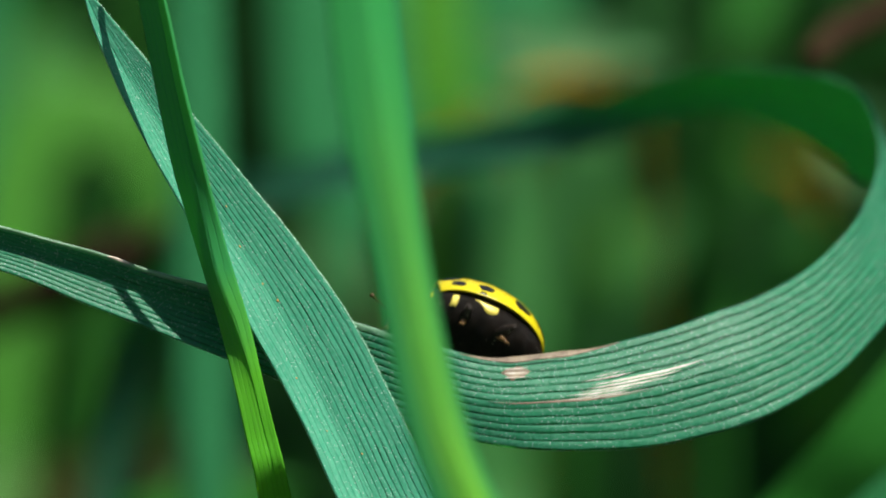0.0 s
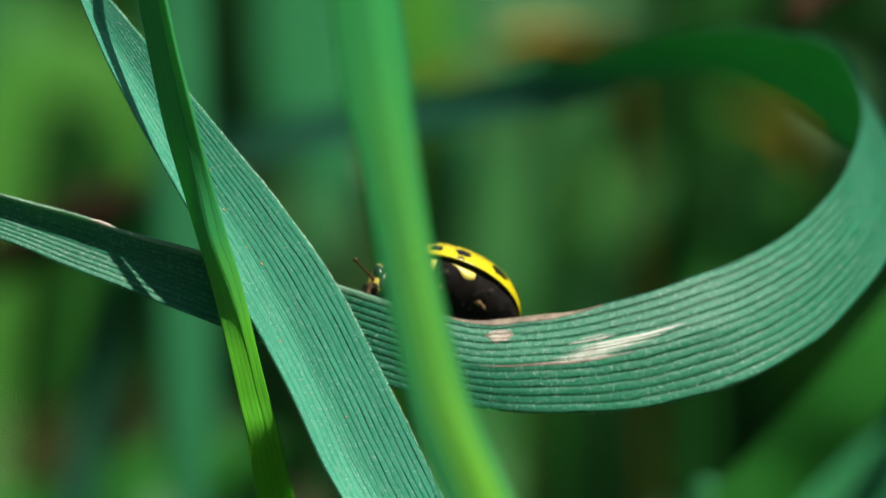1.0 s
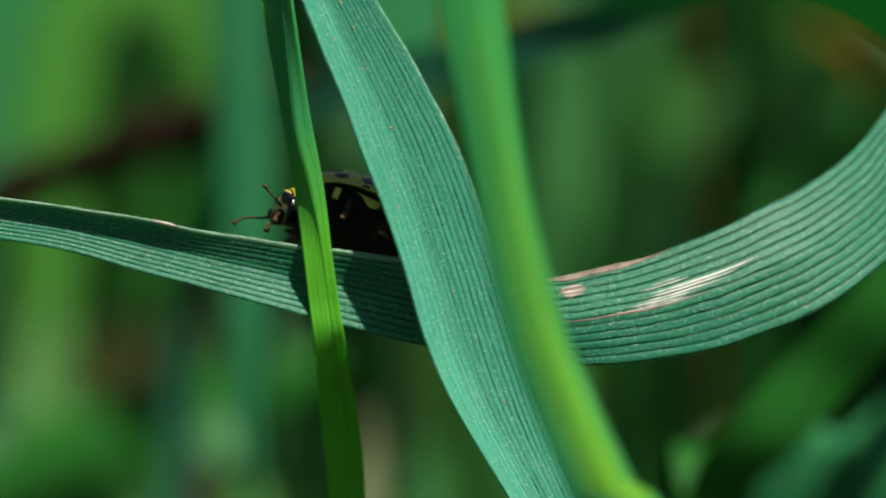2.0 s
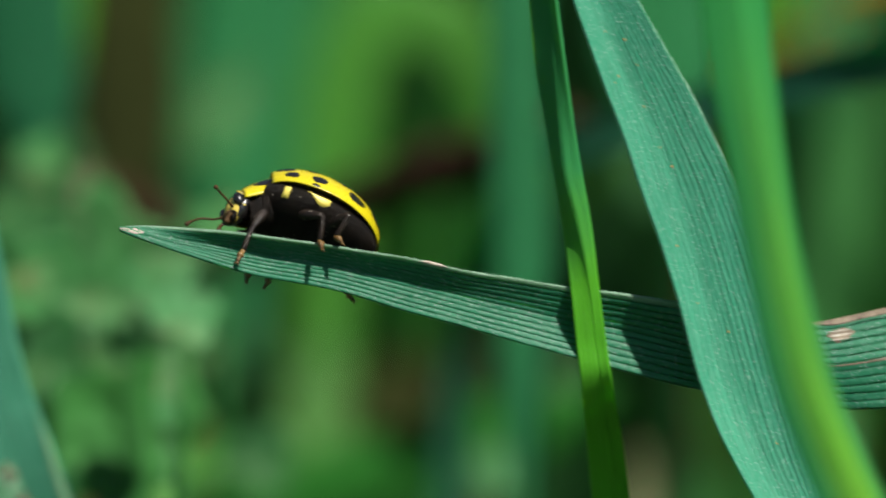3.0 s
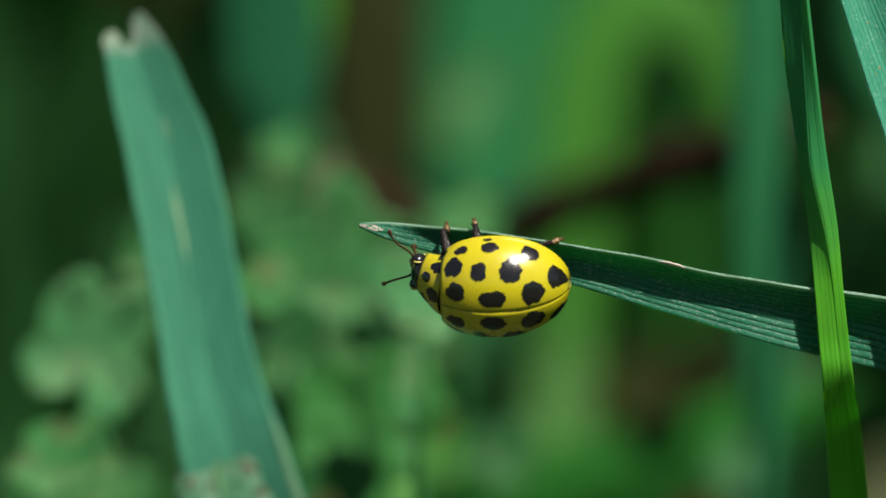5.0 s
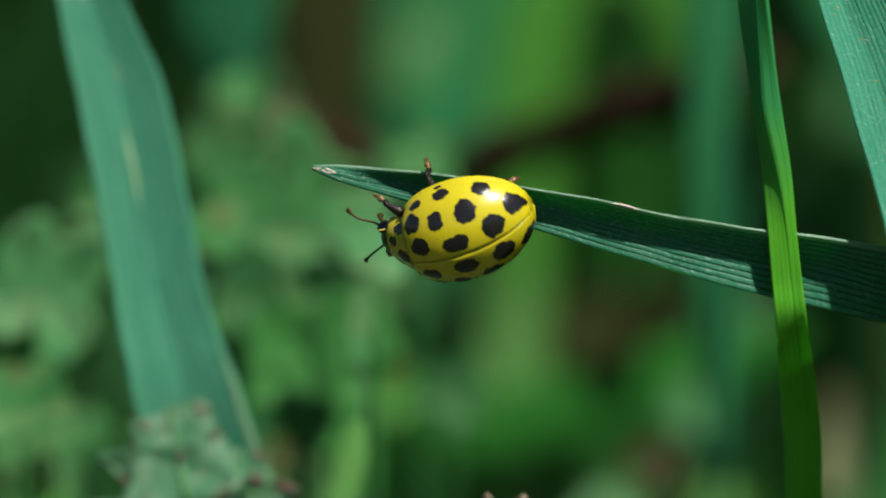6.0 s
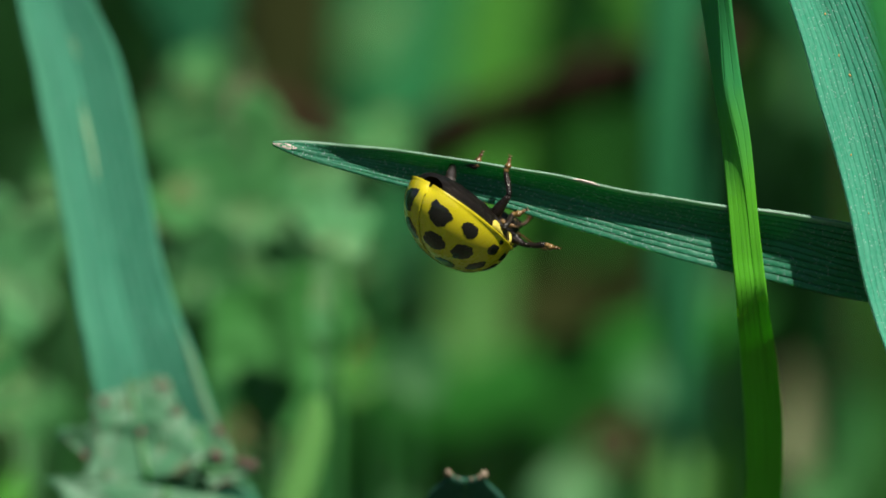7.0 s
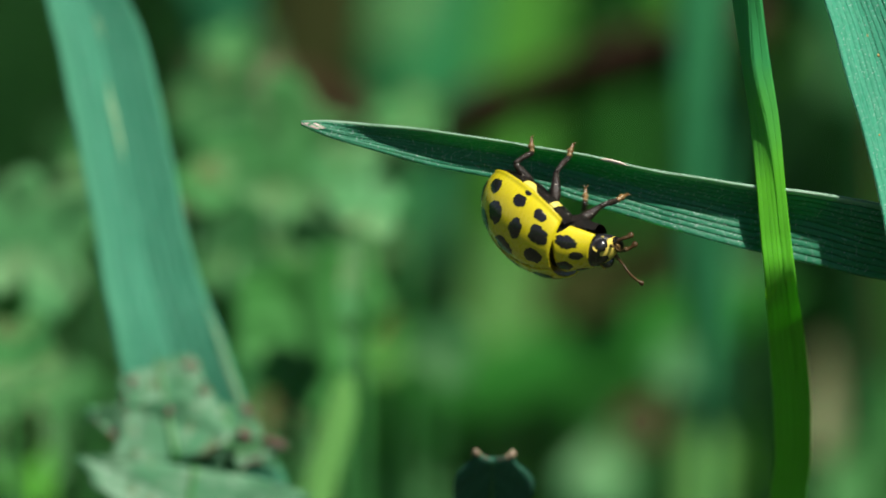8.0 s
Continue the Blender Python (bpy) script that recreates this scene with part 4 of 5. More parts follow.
def blot(place, r1, r2, seed, rings=3, seg=48):
    """A black spot laid on a surface: place(dx, dy, off) gives the surface round the spot's middle."""
    bm = bmesh.new()
    mid = bm.verts.new(place(0, 0, 0.014))
    last = None
    for k in range(1, rings + 1):
        ring = []
        for i in range(seg):
            a = 2 * math.pi * i / seg
            out = 1.10 + 0.26 * noise.noise((math.cos(a) * 1.7, math.sin(a) * 1.7, seed * 3.7)) + 0.13 * noise.noise((math.cos(a) * 3.6, math.sin(a) * 3.6, seed)) + 0.06 * noise.noise((math.cos(a) * 9, math.sin(a) * 9, seed))
            ring.append(bm.verts.new(place(math.cos(a) * r1 * out * k / rings, math.sin(a) * r2 * out * k / rings, 0.014 if k < rings else 0.004)))
        for i in range(seg):
            j = (i + 1) % seg
            if last is None:
                bm.faces.new((mid, ring[i], ring[j]))
            else:
                bm.faces.new((last[i], ring[i], ring[j], last[j]))
        last = ring
    bmesh.ops.recalc_face_normals(bm, faces=bm.faces)
    return mm(bm)


# the eleven spots of a wing case: s, q, half length, half width (millimetres)
SPOTS = [(0.12, 0.243, 0.21, 0.21), (0.102, 0.60, 0.22, 0.22), (0.162, 0.849, 0.17, 0.13), (0.303, 0.508, 0.18, 0.23), (0.411, 0.17, 0.31, 0.20),
         (0.389, 0.834, 0.20, 0.14), (0.554, 0.509, 0.27, 0.26), (0.706, 0.799, 0.21, 0.19), (0.715, 0.216, 0.26, 0.27), (0.905, 0.50, 0.21, 0.27), (0.37, 0.975, 0.10, 0.06)]


NOD = Matrix.Translation((1.52, 0, 0.10)) @ Matrix.Rotation(radians(27), 4, "Y") @ Matrix.Translation((-1.52, 0, -0.10))


def nod(bm):
    """Turns a part of the front end down, as the beetle hangs its head."""
    for v in bm.verts:
        v.co = NOD @ v.co
    return bm


def pronotum_at(a, q, off=0.0):
    """The neck shield: a from rear to front, q from -1 to 1 across."""
    half = 0.85 - 0.29 * a ** 1.3
    tall = 0.77 - 0.27 * a ** 1.5
    base = -0.10 + 0.02 * a
    th = q * math.pi / 2 * 1.02
    x = 1.36 + 0.79 * a + 0.16 * (abs(q) ** 2) * (a - 0.30) - 0.32 * abs(q) ** 3 * (1 - a)
    return NOD @ Vector((x, (half + off) * math.sin(th), base + (tall + off) * math.cos(th)))


# hips (forward, aside), and the lengths of the leg's three pieces
HIPS = ((1.36, 0.40), (0.62, 0.56), (-0.18, 0.50))
THIGH, SHIN, FOOT = 0.86, 0.66, 0.36


def beetle():
    """A small yellow beetle with black spots, in parts."""
    bug = new("beetle")
    tagged(bug, "small yellow ladybird beetle with black spots on a grass blade", "beetle")
    for side in (1, -1):
        bm = bmesh.new()
        rows = []
        for i in range(41):
            s = i / 40 if i < 40 else 0.9995
            row = [shell(s, k / 20, side) for k in range(21)]
            m = row[-1]
            row.append(Vector((m.x - 0.03 * (s - 0.4), m.y + 0.05 * side * (1 - s ** 6), m.z - 0.045)))
            rows.append(row)
        net(bm, rows)
        bmesh.ops.recalc_face_normals(bm, faces=bm.faces)
        case = part("wing_case", mm(bm), YELLOW, bug, "glossy yellow wing case with black spots")
        mod = case.modifiers.new("thickness", "SOLIDIFY")
        mod.thickness, mod.offset = 0.035 * MM, -1.0
        for k, (s, q, r1, r2) in enumerate(SPOTS):
            def place(dx, dy, off, s=s, q=q, side=side):
                ss = min(max(s - dx / LONG, 0.012), 0.985)
                t = 0.12 + 0.88 * s
                arc = math.pi / 2 * math.sqrt(max(0.0, 1 - abs(2 * t - 1) ** 2.25)) * 1.3
                return shell(ss, min(max(q + dy / arc, 0.0), 1.0), side, off)
            part("spot", blot(place, r1, r2, k + side), BLACK, case)
    # the dark seam
    bm = bmesh.new()
    rows = []
    for i in range(41):
        s = 0.005 + 0.985 * i / 40
        top = shell(s, 0, 1)
        rows.append([Vector((top.x, y, top.z - 0.012 if abs(y) > 0.01 else top.z + 0.004)) for y in (-0.016, 0.0, 0.016)])
    net(bm, rows)
    part("seam", mm(bm), PITCH, bug, "thin dark seam between the wing cases")
    # the neck shield with its spots
    bm = bmesh.new()
    net(bm, [[pronotum_at(i / 16, k / 14 - 1) for k in range(29)] for i in range(17)])
    bmesh.ops.recalc_face_normals(bm, faces=bm.faces)
    neck = part("neck_shield", mm(bm), YELLOW, bug, "yellow neck shield with five black spots")
    mod = neck.modifiers.new("thickness", "SOLIDIFY")
    mod.thickness, mod.offset = 0.04 * MM, -1.0
    for k, (a, q, r1, r2) in enumerate([(0.40, 0.60, 0.19, 0.18), (0.40, -0.60, 0.19, 0.18), (0.66, 0.29, 0.14, 0.13), (0.66, -0.29, 0.14, 0.13), (0.24, 0.0, 0.17, 0.18)]):
        def place(dx, dy, off, a=a, q=q):
            return pronotum_at(min(max(a + dx / 0.76, 0.0), 1.0), q + dy / 1.3, off)
        part("spot", blot(place, r1, r2, k + 20), BLACK, neck)
    # the dark neck between the shield and the wing cases
    bm = bmesh.new()
    bmesh.ops.create_icosphere(bm, subdivisions=3, radius=1.0)
    for v in bm.verts:
        v.co = Vector((1.42 + v.co.x * 0.32, v.co.y * 0.84, -0.02 + v.co.z * 0.72))
    part("neck", mm(bm), PITCH, bug, "dark neck under the shield")
    # belly
    bm = bmesh.new()
    rows = []
    for i in range(31):
        s = i / 30 * 0.97 + 0.01
        t = 0.14 + 0.86 * s
        prof = math.sqrt(max(0.0, 1 - abs(2 * t - 1) ** (2.35 if t < 0.5 else 1.95)))
        ridge = 0.06 * abs(math.sin(s * 9 * math.pi)) if s > 0.45 else 0.05 * noise.noise((s * 8, 1, 2))
        row = []
        for k in range(25):
            a = math.pi * k / 24
            row.append(Vector((LONG / 2 - LONG * s, WIDE_HALF * 0.90 * prof * math.cos(a), -0.02 - (0.50 * prof ** 0.7 + ridge) * math.sin(a) ** 0.8)))
        rows.append(row)
    net(bm, rows)
    bmesh.ops.recalc_face_normals(bm, faces=bm.faces)
    part("belly", mm(bm), PITCH, bug, "black segmented belly")
    # the chest under the neck shield
    bm = bmesh.new()
    net(bm, [[Vector((1.40 + 0.78 * i / 10, (0.82 - 0.30 * i / 10) * math.cos(math.pi * k / 14), -0.04 - 0.02 * i - (0.62 - 0.025 * i) * math.sin(math.pi * k / 14))) for k in range(15)] for i in range(11)])
    bmesh.ops.recalc_face_normals(bm, faces=bm.faces)
    chest = part("chest", mm(nod(bm)), PITCH, bug, "black chest")
    def flank(s, a, off):
        t = 0.14 + 0.86 * s
        prof = math.sqrt(max(0.0, 1 - abs(2 * t - 1) ** (2.35 if t < 0.5 else 1.95)))
        return Vector((LONG / 2 - LONG * s, (WIDE_HALF * 0.90 * prof + off) * math.cos(a), -0.02 - (0.50 * prof ** 0.7 + 0.05 + off) * math.sin(a) ** 0.8))
    for side in (1, -1):
        for s0, s1, a0, a1, taper in ((0.155, 0.205, 0.12, 0.62, 0.0), (0.33, 0.53, 0.10, 0.50, 0.8)):
            bm = bmesh.new()
            rows = []
            for i in range(9):
                x = i / 8
                top = a0 + (a1 - a0) * (1 - taper * abs(2 * x - 1.4) ** 1.5) * (0.95 + 0.1 * noise.noise((x * 4, s0, 0)))
                rows.append([flank(s0 + (s1 - s0) * x, a0 + (max(top, a0 + 0.03) - a0) * k / 6, 0.0 if k in (0, 6) or i in (0, 8) else 0.03) for k in range(7)])
            for row in rows:
                for p in row:
                    p.y *= side
            net(bm, rows)
            bmesh.ops.recalc_face_normals(bm, faces=bm.faces)
            part("side_plate", mm(bm), FLANK, bug, "pale yellow side plate")
    # head
    hx = 2.26

    def skull(c, off=0.0):
        c = c * (1 + off / 0.4)
        return Vector((hx + c.x * 0.40 - 0.08 * c.z, c.y * 0.47 * (1 - 0.18 * max(0.0, c.x)), 0.0 + c.z * 0.42 - 0.16 * max(0.0, c.x)))
    bm = bmesh.new()
    bmesh.ops.create_icosphere(bm, subdivisions=4, radius=1.0)
    for v in bm.verts:
        v.co = skull(v.co.copy())
    head = part("head", mm(nod(bm)), BLACK, bug, "black head with a yellow face")

    def face(dy, dz, off):
        c = Vector((1.0, dy, dz))
        c.normalize()
        return NOD @ skull(c, off)
    part("face", blot(lambda dx, dy, off: face(dy, 0.12 + dx, off), 1.35, 1.3, 61), YELLOW_DULL, head, "yellow face patch")
    part("brow", blot(lambda dx, dy, off: face(dy, 1.35 + dx, off + 0.012), 0.62, 0.5, 67), BLACK, head, "black brow patch")
    for side in (1, -1):
        bm = bmesh.new()
        bmesh.ops.create_icosphere(bm, subdivisions=3, radius=1.0)
        for v in bm.verts:
            v.co = Vector((hx + 0.16 + v.co.x * 0.16, side * 0.355 + v.co.y * 0.135, 0.03 + v.co.z * 0.20))
        part("eye", mm(nod(bm)), BLACK, head, "glossy black eye")
        bm = bmesh.new()
        ring = [Vector((hx + 0.16 + 0.175 * math.cos(a), side * 0.40, 0.03 + 0.215 * math.sin(a))) for a in [math.pi * (0.5 + 1.0 * i / 20) for i in range(21)]]
        tube(bm, ring, [0.024] * 21, 6, caps=False)
        part("eye_ring", mm(nod(bm)), YELLOW_DULL, head, "pale yellow ring round the eye")
        bm = bmesh.new()
        bend = 1 if side > 0 else 1.15
        path = smooth_path([(hx + 0.34, side * 0.22, -0.10), (hx + 0.52, side * 0.36 * bend, -0.02), (hx + 0.76, side * 0.50 * bend, 0.12), (hx + 0.96, side * 0.66 * bend, 0.16), (hx + 1.06, side * 0.76 * bend, 0.13)], 20)
        tube(bm, path, [(0.042 if i < 3 else 0.027) + 0.004 * (i % 2) + (0.008 * min(4, i - 14) if i > 14 else 0) - (0.03 if i == 20 else 0) for i in range(21)], 8)
        part("antenna", mm(nod(bm)), ANTENNA, head, "short brown clubbed antenna")
        bm = bmesh.new()
        tube(bm, smooth_path([(hx + 0.38, side * 0.16, -0.26), (hx + 0.56, side * 0.24, -0.36), (hx + 0.66, side * 0.22, -0.46), (hx + 0.72, side * 0.20, -0.58)], 9), [0.05, 0.05, 0.045, 0.04, 0.05, 0.045, 0.055, 0.075, 0.08, 0.05], 8)
        part("feeler", mm(nod(bm)), ANTENNA, head, "brown mouth feeler")
    bm = bmesh.new()
    bmesh.ops.create_icosphere(bm, subdivisions=3, radius=1.0)
    for v in bm.verts:
        v.co = Vector((hx + 0.36 + v.co.x * 0.16, v.co.y * 0.27, -0.28 + v.co.z * 0.17))
    part("mouth", mm(nod(bm)), PITCH, head, "dark mouthparts")
    bm = bmesh.new()
    bmesh.ops.create_icosphere(bm, subdivisions=3, radius=1.0)
    for v in bm.verts:
        v.co = Vector((hx + 0.44 + v.co.x * 0.07, v.co.y * 0.20, -0.20 + v.co.z * 0.07))
    part("lip", mm(nod(bm)), BROWN, head, "amber upper lip")
    # legs: the thigh turns about its hip, the shin about the knee, the foot about the ankle
    legs = []
    for k, (x, y) in enumerate(HIPS):
        for side in (1, -1):
            bm = bmesh.new()
            tube(bm, [(THIGH * i / 8, 0, -0.02 * math.sin(math.pi * i / 8)) for i in range(9)], [0.09, 0.125, 0.145, 0.15, 0.142, 0.125, 0.105, 0.085, 0.07], 10)
            leg = part("leg", mm(bm), LEG, bug, "black leg with an amber foot")
            bm = bmesh.new()
            tube(bm, [(SHIN * i / 8, 0, 0.03 * math.sin(math.pi * i / 8)) for i in range(9)], [0.068, 0.07, 0.067, 0.067, 0.07, 0.073, 0.076, 0.076, 0.062], 8)
            for i in range(14):
                a, u = i * 2.4, SHIN * (0.25 + 0.05 * i)
                tube(bm, [(u, 0.05 * math.cos(a), 0.05 * math.sin(a)), (u + 0.07, 0.085 * math.cos(a), 0.085 * math.sin(a))], [0.007, 0.002], 4)
            shin = part("shin", mm(bm), LEG, leg, "dark brown bristly shin")
            bm = bmesh.new()
            tube(bm, [(FOOT * i / 10, 0, 0.03 * math.sin(math.pi * i / 10)) for i in range(11)], [0.058, 0.076, 0.066, 0.054, 0.086, 0.092, 0.06, 0.048, 0.045, 0.052, 0.04], 8)
            for c in (1, -1):
                tube(bm, [(FOOT, 0, 0), (FOOT + 0.06, 0.035 * c, 0.01), (FOOT + 0.09, 0.06 * c, -0.04)], [0.022, 0.016, 0.005], 5)
            foot = part("foot", mm(bm), BROWN, leg, "amber segmented foot with two claws")
            legs.append((leg, shin, foot, k, side))
    return bug, legs, (neck, chest, head)


bug, bug_legs, bug_front = beetle()

# ---- what moves ----


def stance(t, px, py, w, f, d):
    """The beetle at t seconds: where it shows, its depth, the way its head points and the way its back points (right, away, up)."""
    sx, sy = slid(t)
    x = way(*f)
    z = way(*d)
    z = (z - x * z.dot(x)).normalized()
    y = z.cross(x)
    m = Matrix((x, y, z)).transposed().to_4x4()
    return t, Matrix.Translation(spot(px - sx, py - sy, w)) @ m


SIDE, LEAN = (-0.93, 0.0, 0.37), (0.29, 0.74, 0.61)
BEETLE = [(0.0, 852, 598, 1.6, SIDE, LEAN), (0.5, 948, 553, 1.6, SIDE, LEAN), (1.0, 812, 535, 1.6, SIDE, LEAN), (1.1, 807, 509, 1.6, (-0.9, 0.0, 0.43), LEAN),
          (1.2, 800, 538, 1.5, (-0.85, 0.0, 0.52), (0.4, 0.6, 0.7)), (2.3, 577, 377, 1.0, SIDE, LEAN), (2.5, 539, 381, 1.0, SIDE, LEAN),
          (3.0, 562, 405, 1.0, (-0.93, 0.03, 0.37), (0.30, 0.72, 0.62)), (3.3, 672, 435, 0.9, (-0.9, -0.15, 0.39), (0.32, 0.50, 0.80)),
          (3.5, 812, 482, 0.7, (-0.89, -0.247, 0.382), (0.295, 0.327, 0.898)), (3.7, 804, 488, 0.2, (-0.931, -0.341, 0.13), (0.182, -0.123, 0.976)),
          (4.0, 840, 529, -0.8, (-0.965, -0.262, -0.029), (0.155, -0.655, 0.74)), (4.1, 845, 560, -1.0, (-0.98, -0.2, -0.02), (0.1, -0.85, 0.5)),
          (4.3, 848, 593, -1.1, (-0.99, -0.05, 0.02), (0.0, -0.97, 0.0)), (4.5, 863, 536, -1.2, (-0.999, 0.038, 0.037), (-0.052, -0.873, -0.485)),
          (4.7, 895, 515, -1.2, (-0.999, 0.04, 0.0), (-0.04, -0.85, -0.52)), (5.8, 896, 430, -1.2, (-0.998, 0.047, -0.052), (-0.002, -0.763, -0.646)),
          (6.0, 836, 395, -1.2, (-0.931, 0.195, -0.309), (0.01, -0.832, -0.555)), (6.2, 845, 371, -1.2, (-0.78, 0.42, -0.45), (-0.05, -0.77, -0.63)),
          (6.5, 816, 363, -1.2, (-0.52, 0.687, -0.507), (-0.177, -0.668, -0.723)), (6.6, 791, 361, -1.1, (-0.3, 0.80, -0.5), (-0.3, -0.58, -0.75)),
          (6.8, 788, 371, -0.9, (0.12, 0.88, -0.46), (-0.48, -0.33, -0.81)), (7.0, 809, 375, -0.4, (0.414, 0.808, -0.418), (-0.564, -0.133, -0.815)),
          (7.2, 817, 370, -0.1, (0.581, 0.575, -0.576), (-0.629, -0.133, -0.766)), (7.5, 858, 381, 0.15, (0.828, -0.062, -0.558), (-0.539, -0.362, -0.76)),
          (8.0, 949, 380, -0.3, (0.612, -0.626, -0.483), (-0.728, -0.207, -0.653))]


# seconds, how far the front end dips and how far it turns to its left, in degrees
NECK = Vector((1.45, 0, 0.30)) * MM
NODS = [(0.0, 6, 0), (2.3, 8, 4), (3.0, 8, 4), (3.3, 12, 8), (3.5, 16, 14), (3.7, 14, 12), (4.0, 7, 12), (4.3, 6, 0), (4.5, 5, -4), (4.7, 7, -7),
        (5.8, 7, -8), (6.0, 6, -5), (6.5, 4, 0), (7.0, 4, 0), (7.5, 2, -2), (8.0, 0, -4)]

# the same for the head alone, on the neck shield
NAPE = NOD @ Vector((2.0, 0, 0)) * MM
PEER = [(0.0, 0, 0), (2.3, 4, 8), (3.0, 6, 10), (3.5, 12, 24), (4.0, 8, 10), (4.5, 0, 0), (7.0, 0, 0), (8.0, -4, 0)]


def peer(t):
    return [float(np.interp(t, [p[0] for p in PEER], [p[k] for p in PEER])) for k in (1, 2)]


# where the feet stand, leg by leg (0 front, 1 middle, 2 rear; 1 left, -1 right): seconds, and the plan marks and depth as for the beetle
FEET = {(0, 1): [(2.5, 372, 372, 0.0), (3.0, 420, 462, -0.45), (3.3, 560, 500, -0.45), (3.5, 703, 566, -0.5), (3.7, 712, 590, -0.35), (4.0, 755, 632, -0.5), (7.0, 991, 440, -0.6), (7.5, 1003, 352, -0.3), (8.0, 1115, 342, -0.25)],
        (1, 1): [(2.3, 550, 430, -0.6), (2.5, 518, 430, -0.6), (3.0, 570, 440, -0.5), (3.5, 789, 526, -0.35), (7.0, 902, 280, -0.25), (7.5, 969, 287, -0.25), (8.0, 1014, 257, -0.2)],
        (2, 1): [(2.3, 682, 372, 0.0), (2.5, 678, 409, 0.0), (3.0, 605, 430, -0.4), (3.5, 850, 535, -0.2), (4.0, 878, 662, -0.3), (7.0, 930, 372, -0.3), (7.5, 894, 268, -0.2), (8.0, 941, 246, -0.15)],
        (0, -1): [(2.5, 356, 457, 0.45), (3.0, 436, 497, 0.45), (3.5, 664, 520, -0.1), (4.5, 722, 432, -0.1), (4.7, 800, 402, -0.05), (5.8, 768, 338, -0.05), (6.0, 664, 346, -0.3), (6.5, 648, 302, 0.0), (7.5, 1006, 396, -0.2), (8.0, 1036, 334, -0.1)],
        (1, -1): [(2.5, 513, 502, 0.45), (3.0, 468, 507, 0.45), (3.5, 760, 560, 0.4), (4.5, 820, 440, 0.0), (4.7, 842, 402, 0.0), (5.8, 835, 314, -0.05), (6.0, 754, 283, -0.05), (6.5, 700, 300, 0.0), (7.0, 910, 400, 0.1)],
        (2, -1): [(2.5, 561, 516, 0.45), (3.0, 625, 532, 0.45), (3.5, 856, 621, 0.45), (4.5, 905, 440, 0.0), (4.7, 992, 434, 0.0), (5.8, 1000, 355, 0.0), (6.0, 917, 316, 0.0), (6.5, 861, 272, -0.1), (7.0, 853, 272, -0.05)]}


def foot_rest(k, side):
    """Where a drawn-in foot rests, in the beetle's space, in millimetres."""
    return Vector((HIPS[k][0] + (0.30, 0.05, -0.35)[k], side * (HIPS[k][1] + 0.28), -0.72))


def foot_at(t, k, side):
    """The foot's place at t seconds in the beetle's space: between the marks above, drawn in where there are none for long."""
    marks = []
    for at, px, py, w in FEET[k, side]:
        m = [stance(*row)[1] for row in BEETLE if row[0] == at][0]
        sx, sy = slid(at)
        marks.append((at, m.inverted() @ spot(px - sx, py - sy, w) / MM))
    times = [m[0] for m in marks]
    rest = foot_rest(k, side)
    full = []
    for i, (at, p) in enumerate(marks):
        if at - (times[i - 1] if i else -9) > 1.3:
            full.append((at - 0.3, rest))
        full.append((at, p))
        if (times[i + 1] if i + 1 < len(marks) else 99) - at > 1.3:
            full.append((at + 0.3, rest))
    ts = [f[0] for f in full]
    return Vector([np.interp(t, ts, [f[1][a] for f in full]) for a in range(3)])


def along(x, up):
    """A turn whose first axis is x, and whose third is as near up as may be."""
    x = x.normalized()
    y = up.cross(x).normalized()
    return Matrix((x, y, x.cross(y))).transposed().to_4x4()


def leg_poses(t, k, side):
    """The poses of thigh (in the beetle's space), shin and foot (in the thigh's) that bring the foot to its place."""
    hip = Vector((HIPS[k][0], side * HIPS[k][1], -0.30))
    goal = foot_at(t, k, side)
    step = 0.05 * math.sin(2 * math.pi * (t / 0.5 + (k + (side > 0)) * 0.5))
    reach = goal - hip + Vector((step, 0, abs(step)))
    if reach.length > THIGH + SHIN + FOOT - 0.03:
        reach *= (THIGH + SHIN + FOOT - 0.03) / reach.length
    d = reach.normalized()
    toe = (d + Vector(((0.5, 0.1, -0.5)[k], side * 0.3, -0.5))).normalized()
    if reach.length > THIGH + SHIN * 0.9:
        toe = d
    ankle = reach - toe * FOOT
    gap = min(max(ankle.length, abs(THIGH - SHIN) + 0.05), THIGH + SHIN - 0.005)
    d = ankle.normalized()
    pole = Vector(((0.25, 0.0, -0.25)[k], side * 1.0, 0.75))
    pole = (pole - d * pole.dot(d)).normalized()
    x = (THIGH ** 2 - SHIN ** 2 + gap ** 2) / (2 * gap)
    knee = d * x + pole * math.sqrt(max(0.0, THIGH ** 2 - x * x))
    ankle = d * gap
    one = Matrix.Translation(hip * MM) @ along(knee, pole)
    two = Matrix.Translation((hip + knee) * MM) @ along(ankle - knee, pole)
    three = Matrix.Translation((hip + ankle) * MM) @ along(toe, pole)
    back = one.inverted()
    return one, back @ two, back @ three


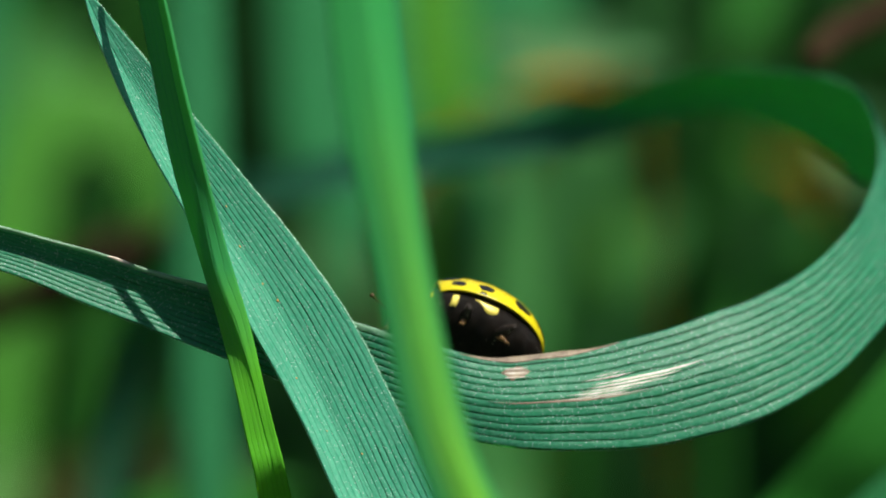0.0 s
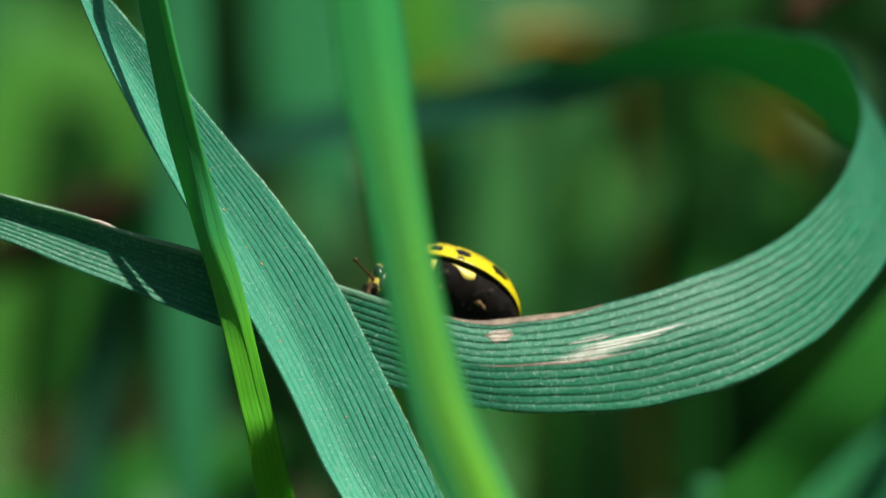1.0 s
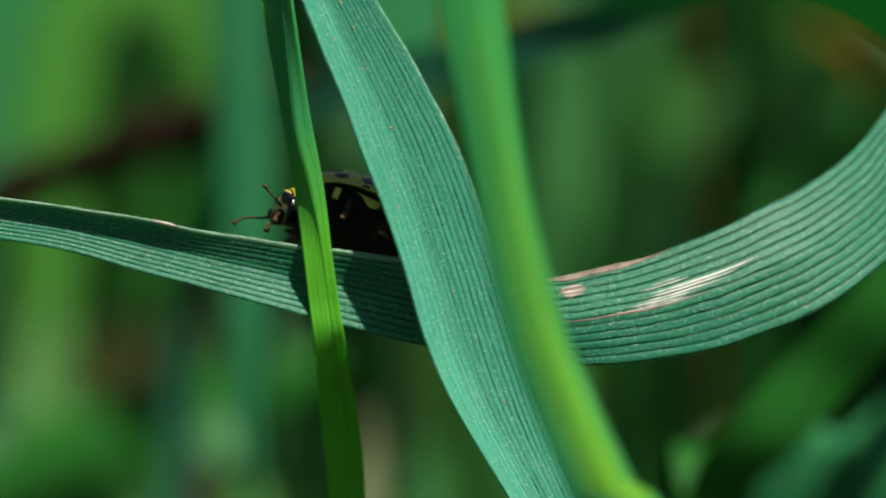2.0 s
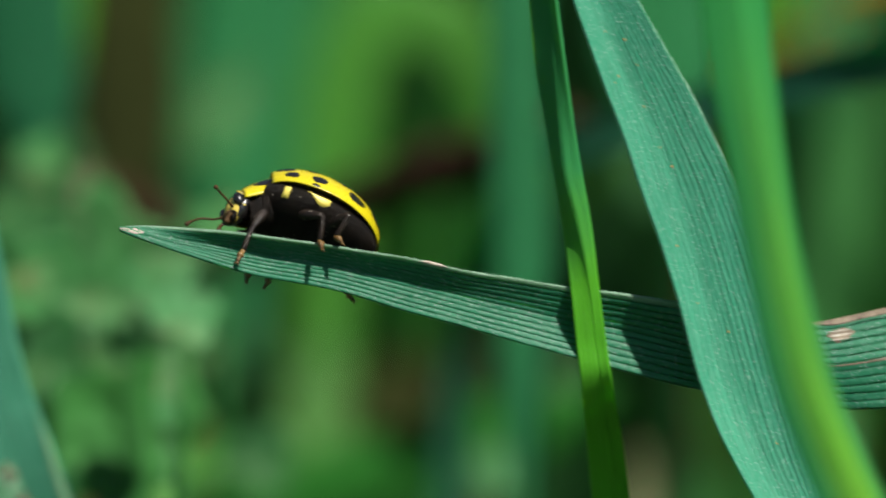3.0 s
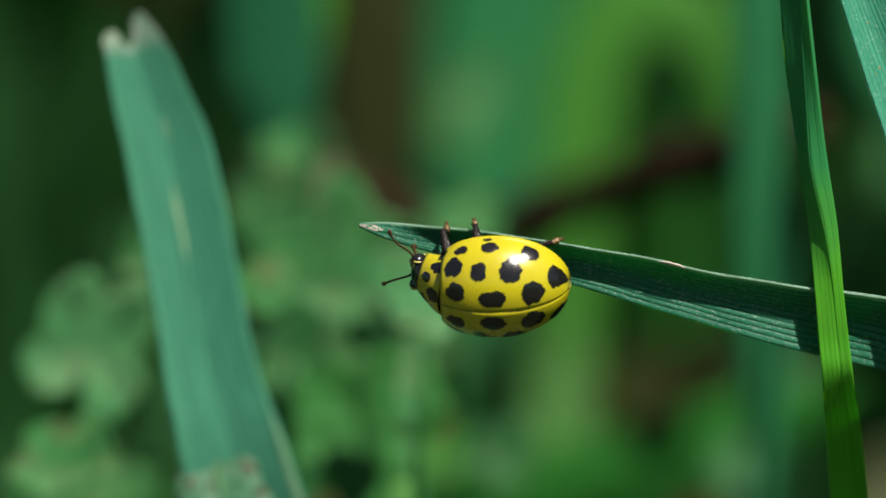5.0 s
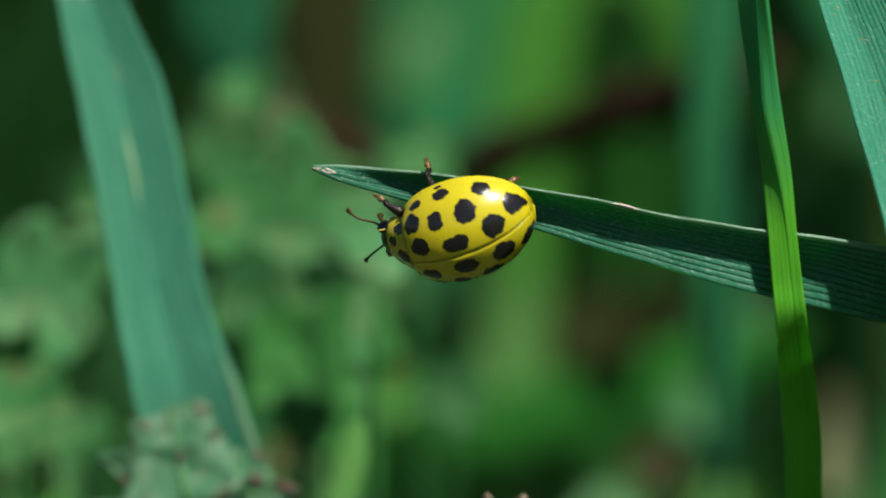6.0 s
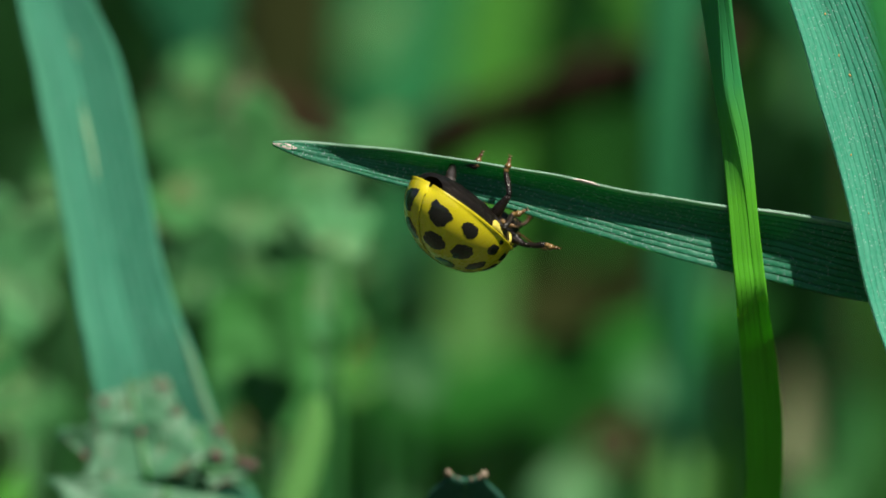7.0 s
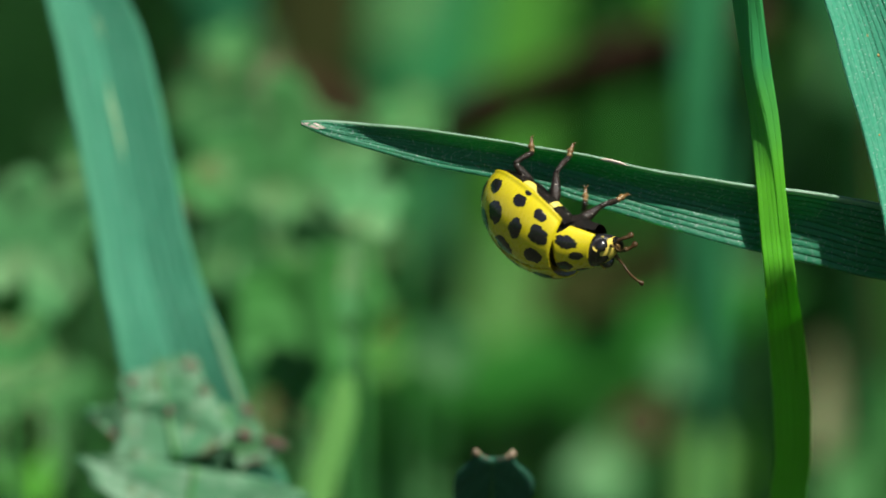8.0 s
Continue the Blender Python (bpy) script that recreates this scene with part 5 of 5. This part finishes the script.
def motions():
    # a knock shifts the front blades after the first second
    early = sway(PERCH_AT, -26, -51, 6.5, dw=0.35)
    walk(perch, [(0.0, early), (1.1, early), (1.2, sway(PERCH_AT, -2, -8, 0.6)), (2.3, sway(PERCH_AT)), (3.5, sway(PERCH_AT)), (4.3, sway(PERCH_AT, roll=15)), (8.0, sway(PERCH_AT, roll=16))])
    early = sway(THIN_AT, 28, 0, -6.5, yaw=3, dw=0.25, pitch=5.5)
    walk(thin, [(0.0, sway(THIN_AT, 12, 0, -6.5, yaw=3, dw=0.25, pitch=5.5)), (0.5, early), (1.1, early), (1.2, sway(THIN_AT, 0, 0, -0.6)), (2.3, sway(THIN_AT, 8)), (3.0, sway(THIN_AT, 6)), (3.5, sway(THIN_AT, 0, 0, 1.0)), (4.7, sway(THIN_AT, 0, 0, 1.05)), (5.8, sway(THIN_AT, 0, 0, 1.1, dw=0.1)), (8.0, sway(THIN_AT, 0, 0, 1.1, dw=0.1))])
    early = sway(WIDE_AT, -6, 60, -8, dw=0.0)
    walk(wide, [(0.0, early), (1.1, early), (1.2, sway(WIDE_AT, -5, 10, -1.5)), (2.3, sway(WIDE_AT, 0, 0, 0.3)), (2.5, sway(WIDE_AT, 0, 0, 0.5)), (3.0, sway(WIDE_AT, 0, 0, 1.4)), (3.5, sway(WIDE_AT, 0, 0, 2.2)), (4.0, sway(WIDE_AT, 0, 0, 3.0)), (4.6, sway(WIDE_AT, 0, 0, 3.2)), (7.0, sway(WIDE_AT, 0, 0, 4.1)), (8.0, sway(WIDE_AT, 0, 0, 4.1))])
    early = sway(NEAR_AT, -57, 0)
    walk(near, [(0.0, sway(NEAR_AT, -93, 0)), (0.5, early), (1.1, sway(NEAR_AT, -70, 0)), (1.2, sway(NEAR_AT, -20, 0)), (2.3, sway(NEAR_AT)), (8.0, sway(NEAR_AT))])
    walk(low, [(0.0, sway(LOW_AT, 50, 50)), (1.2, sway(LOW_AT, 45, 45)), (2.3, sway(LOW_AT)), (8.0, sway(LOW_AT))])
    walk(torn, [(0.0, sway(TORN_AT, 18)), (3.5, sway(TORN_AT, 18)), (4.0, sway(TORN_AT, 3)), (5.8, sway(TORN_AT, 3)), (6.5, sway(TORN_AT, 0, 0, -0.2)), (7.5, sway(TORN_AT, 0, 0, -0.4)), (8.0, sway(TORN_AT, 0, 0, -0.7))])
    walk(bug, [stance(*row) for row in BEETLE])
    # the front end nods and turns on the neck
    for ob in bug_front:
        rows = [(t, Matrix.Translation(NECK) @ pose(0, 0, 0, 0, dip, aside) @ Matrix.Translation(-NECK)) for t, dip, aside in NODS]
        if ob.name.startswith("head"):
            rows = [(t, m @ Matrix.Translation(NAPE) @ pose(0, 0, 0, 0, *peer(t)) @ Matrix.Translation(-NAPE)) for t, m in rows]
        walk(ob, rows)
    for leg, shin, foot, k, side in bug_legs:
        steps = [leg_poses(i * 0.1, k, side) for i in range(81)]
        for ob, n in ((leg, 0), (shin, 1), (foot, 2)):
            walk(ob, [(i * 0.1, row[n]) for i, row in enumerate(steps)])


motions()
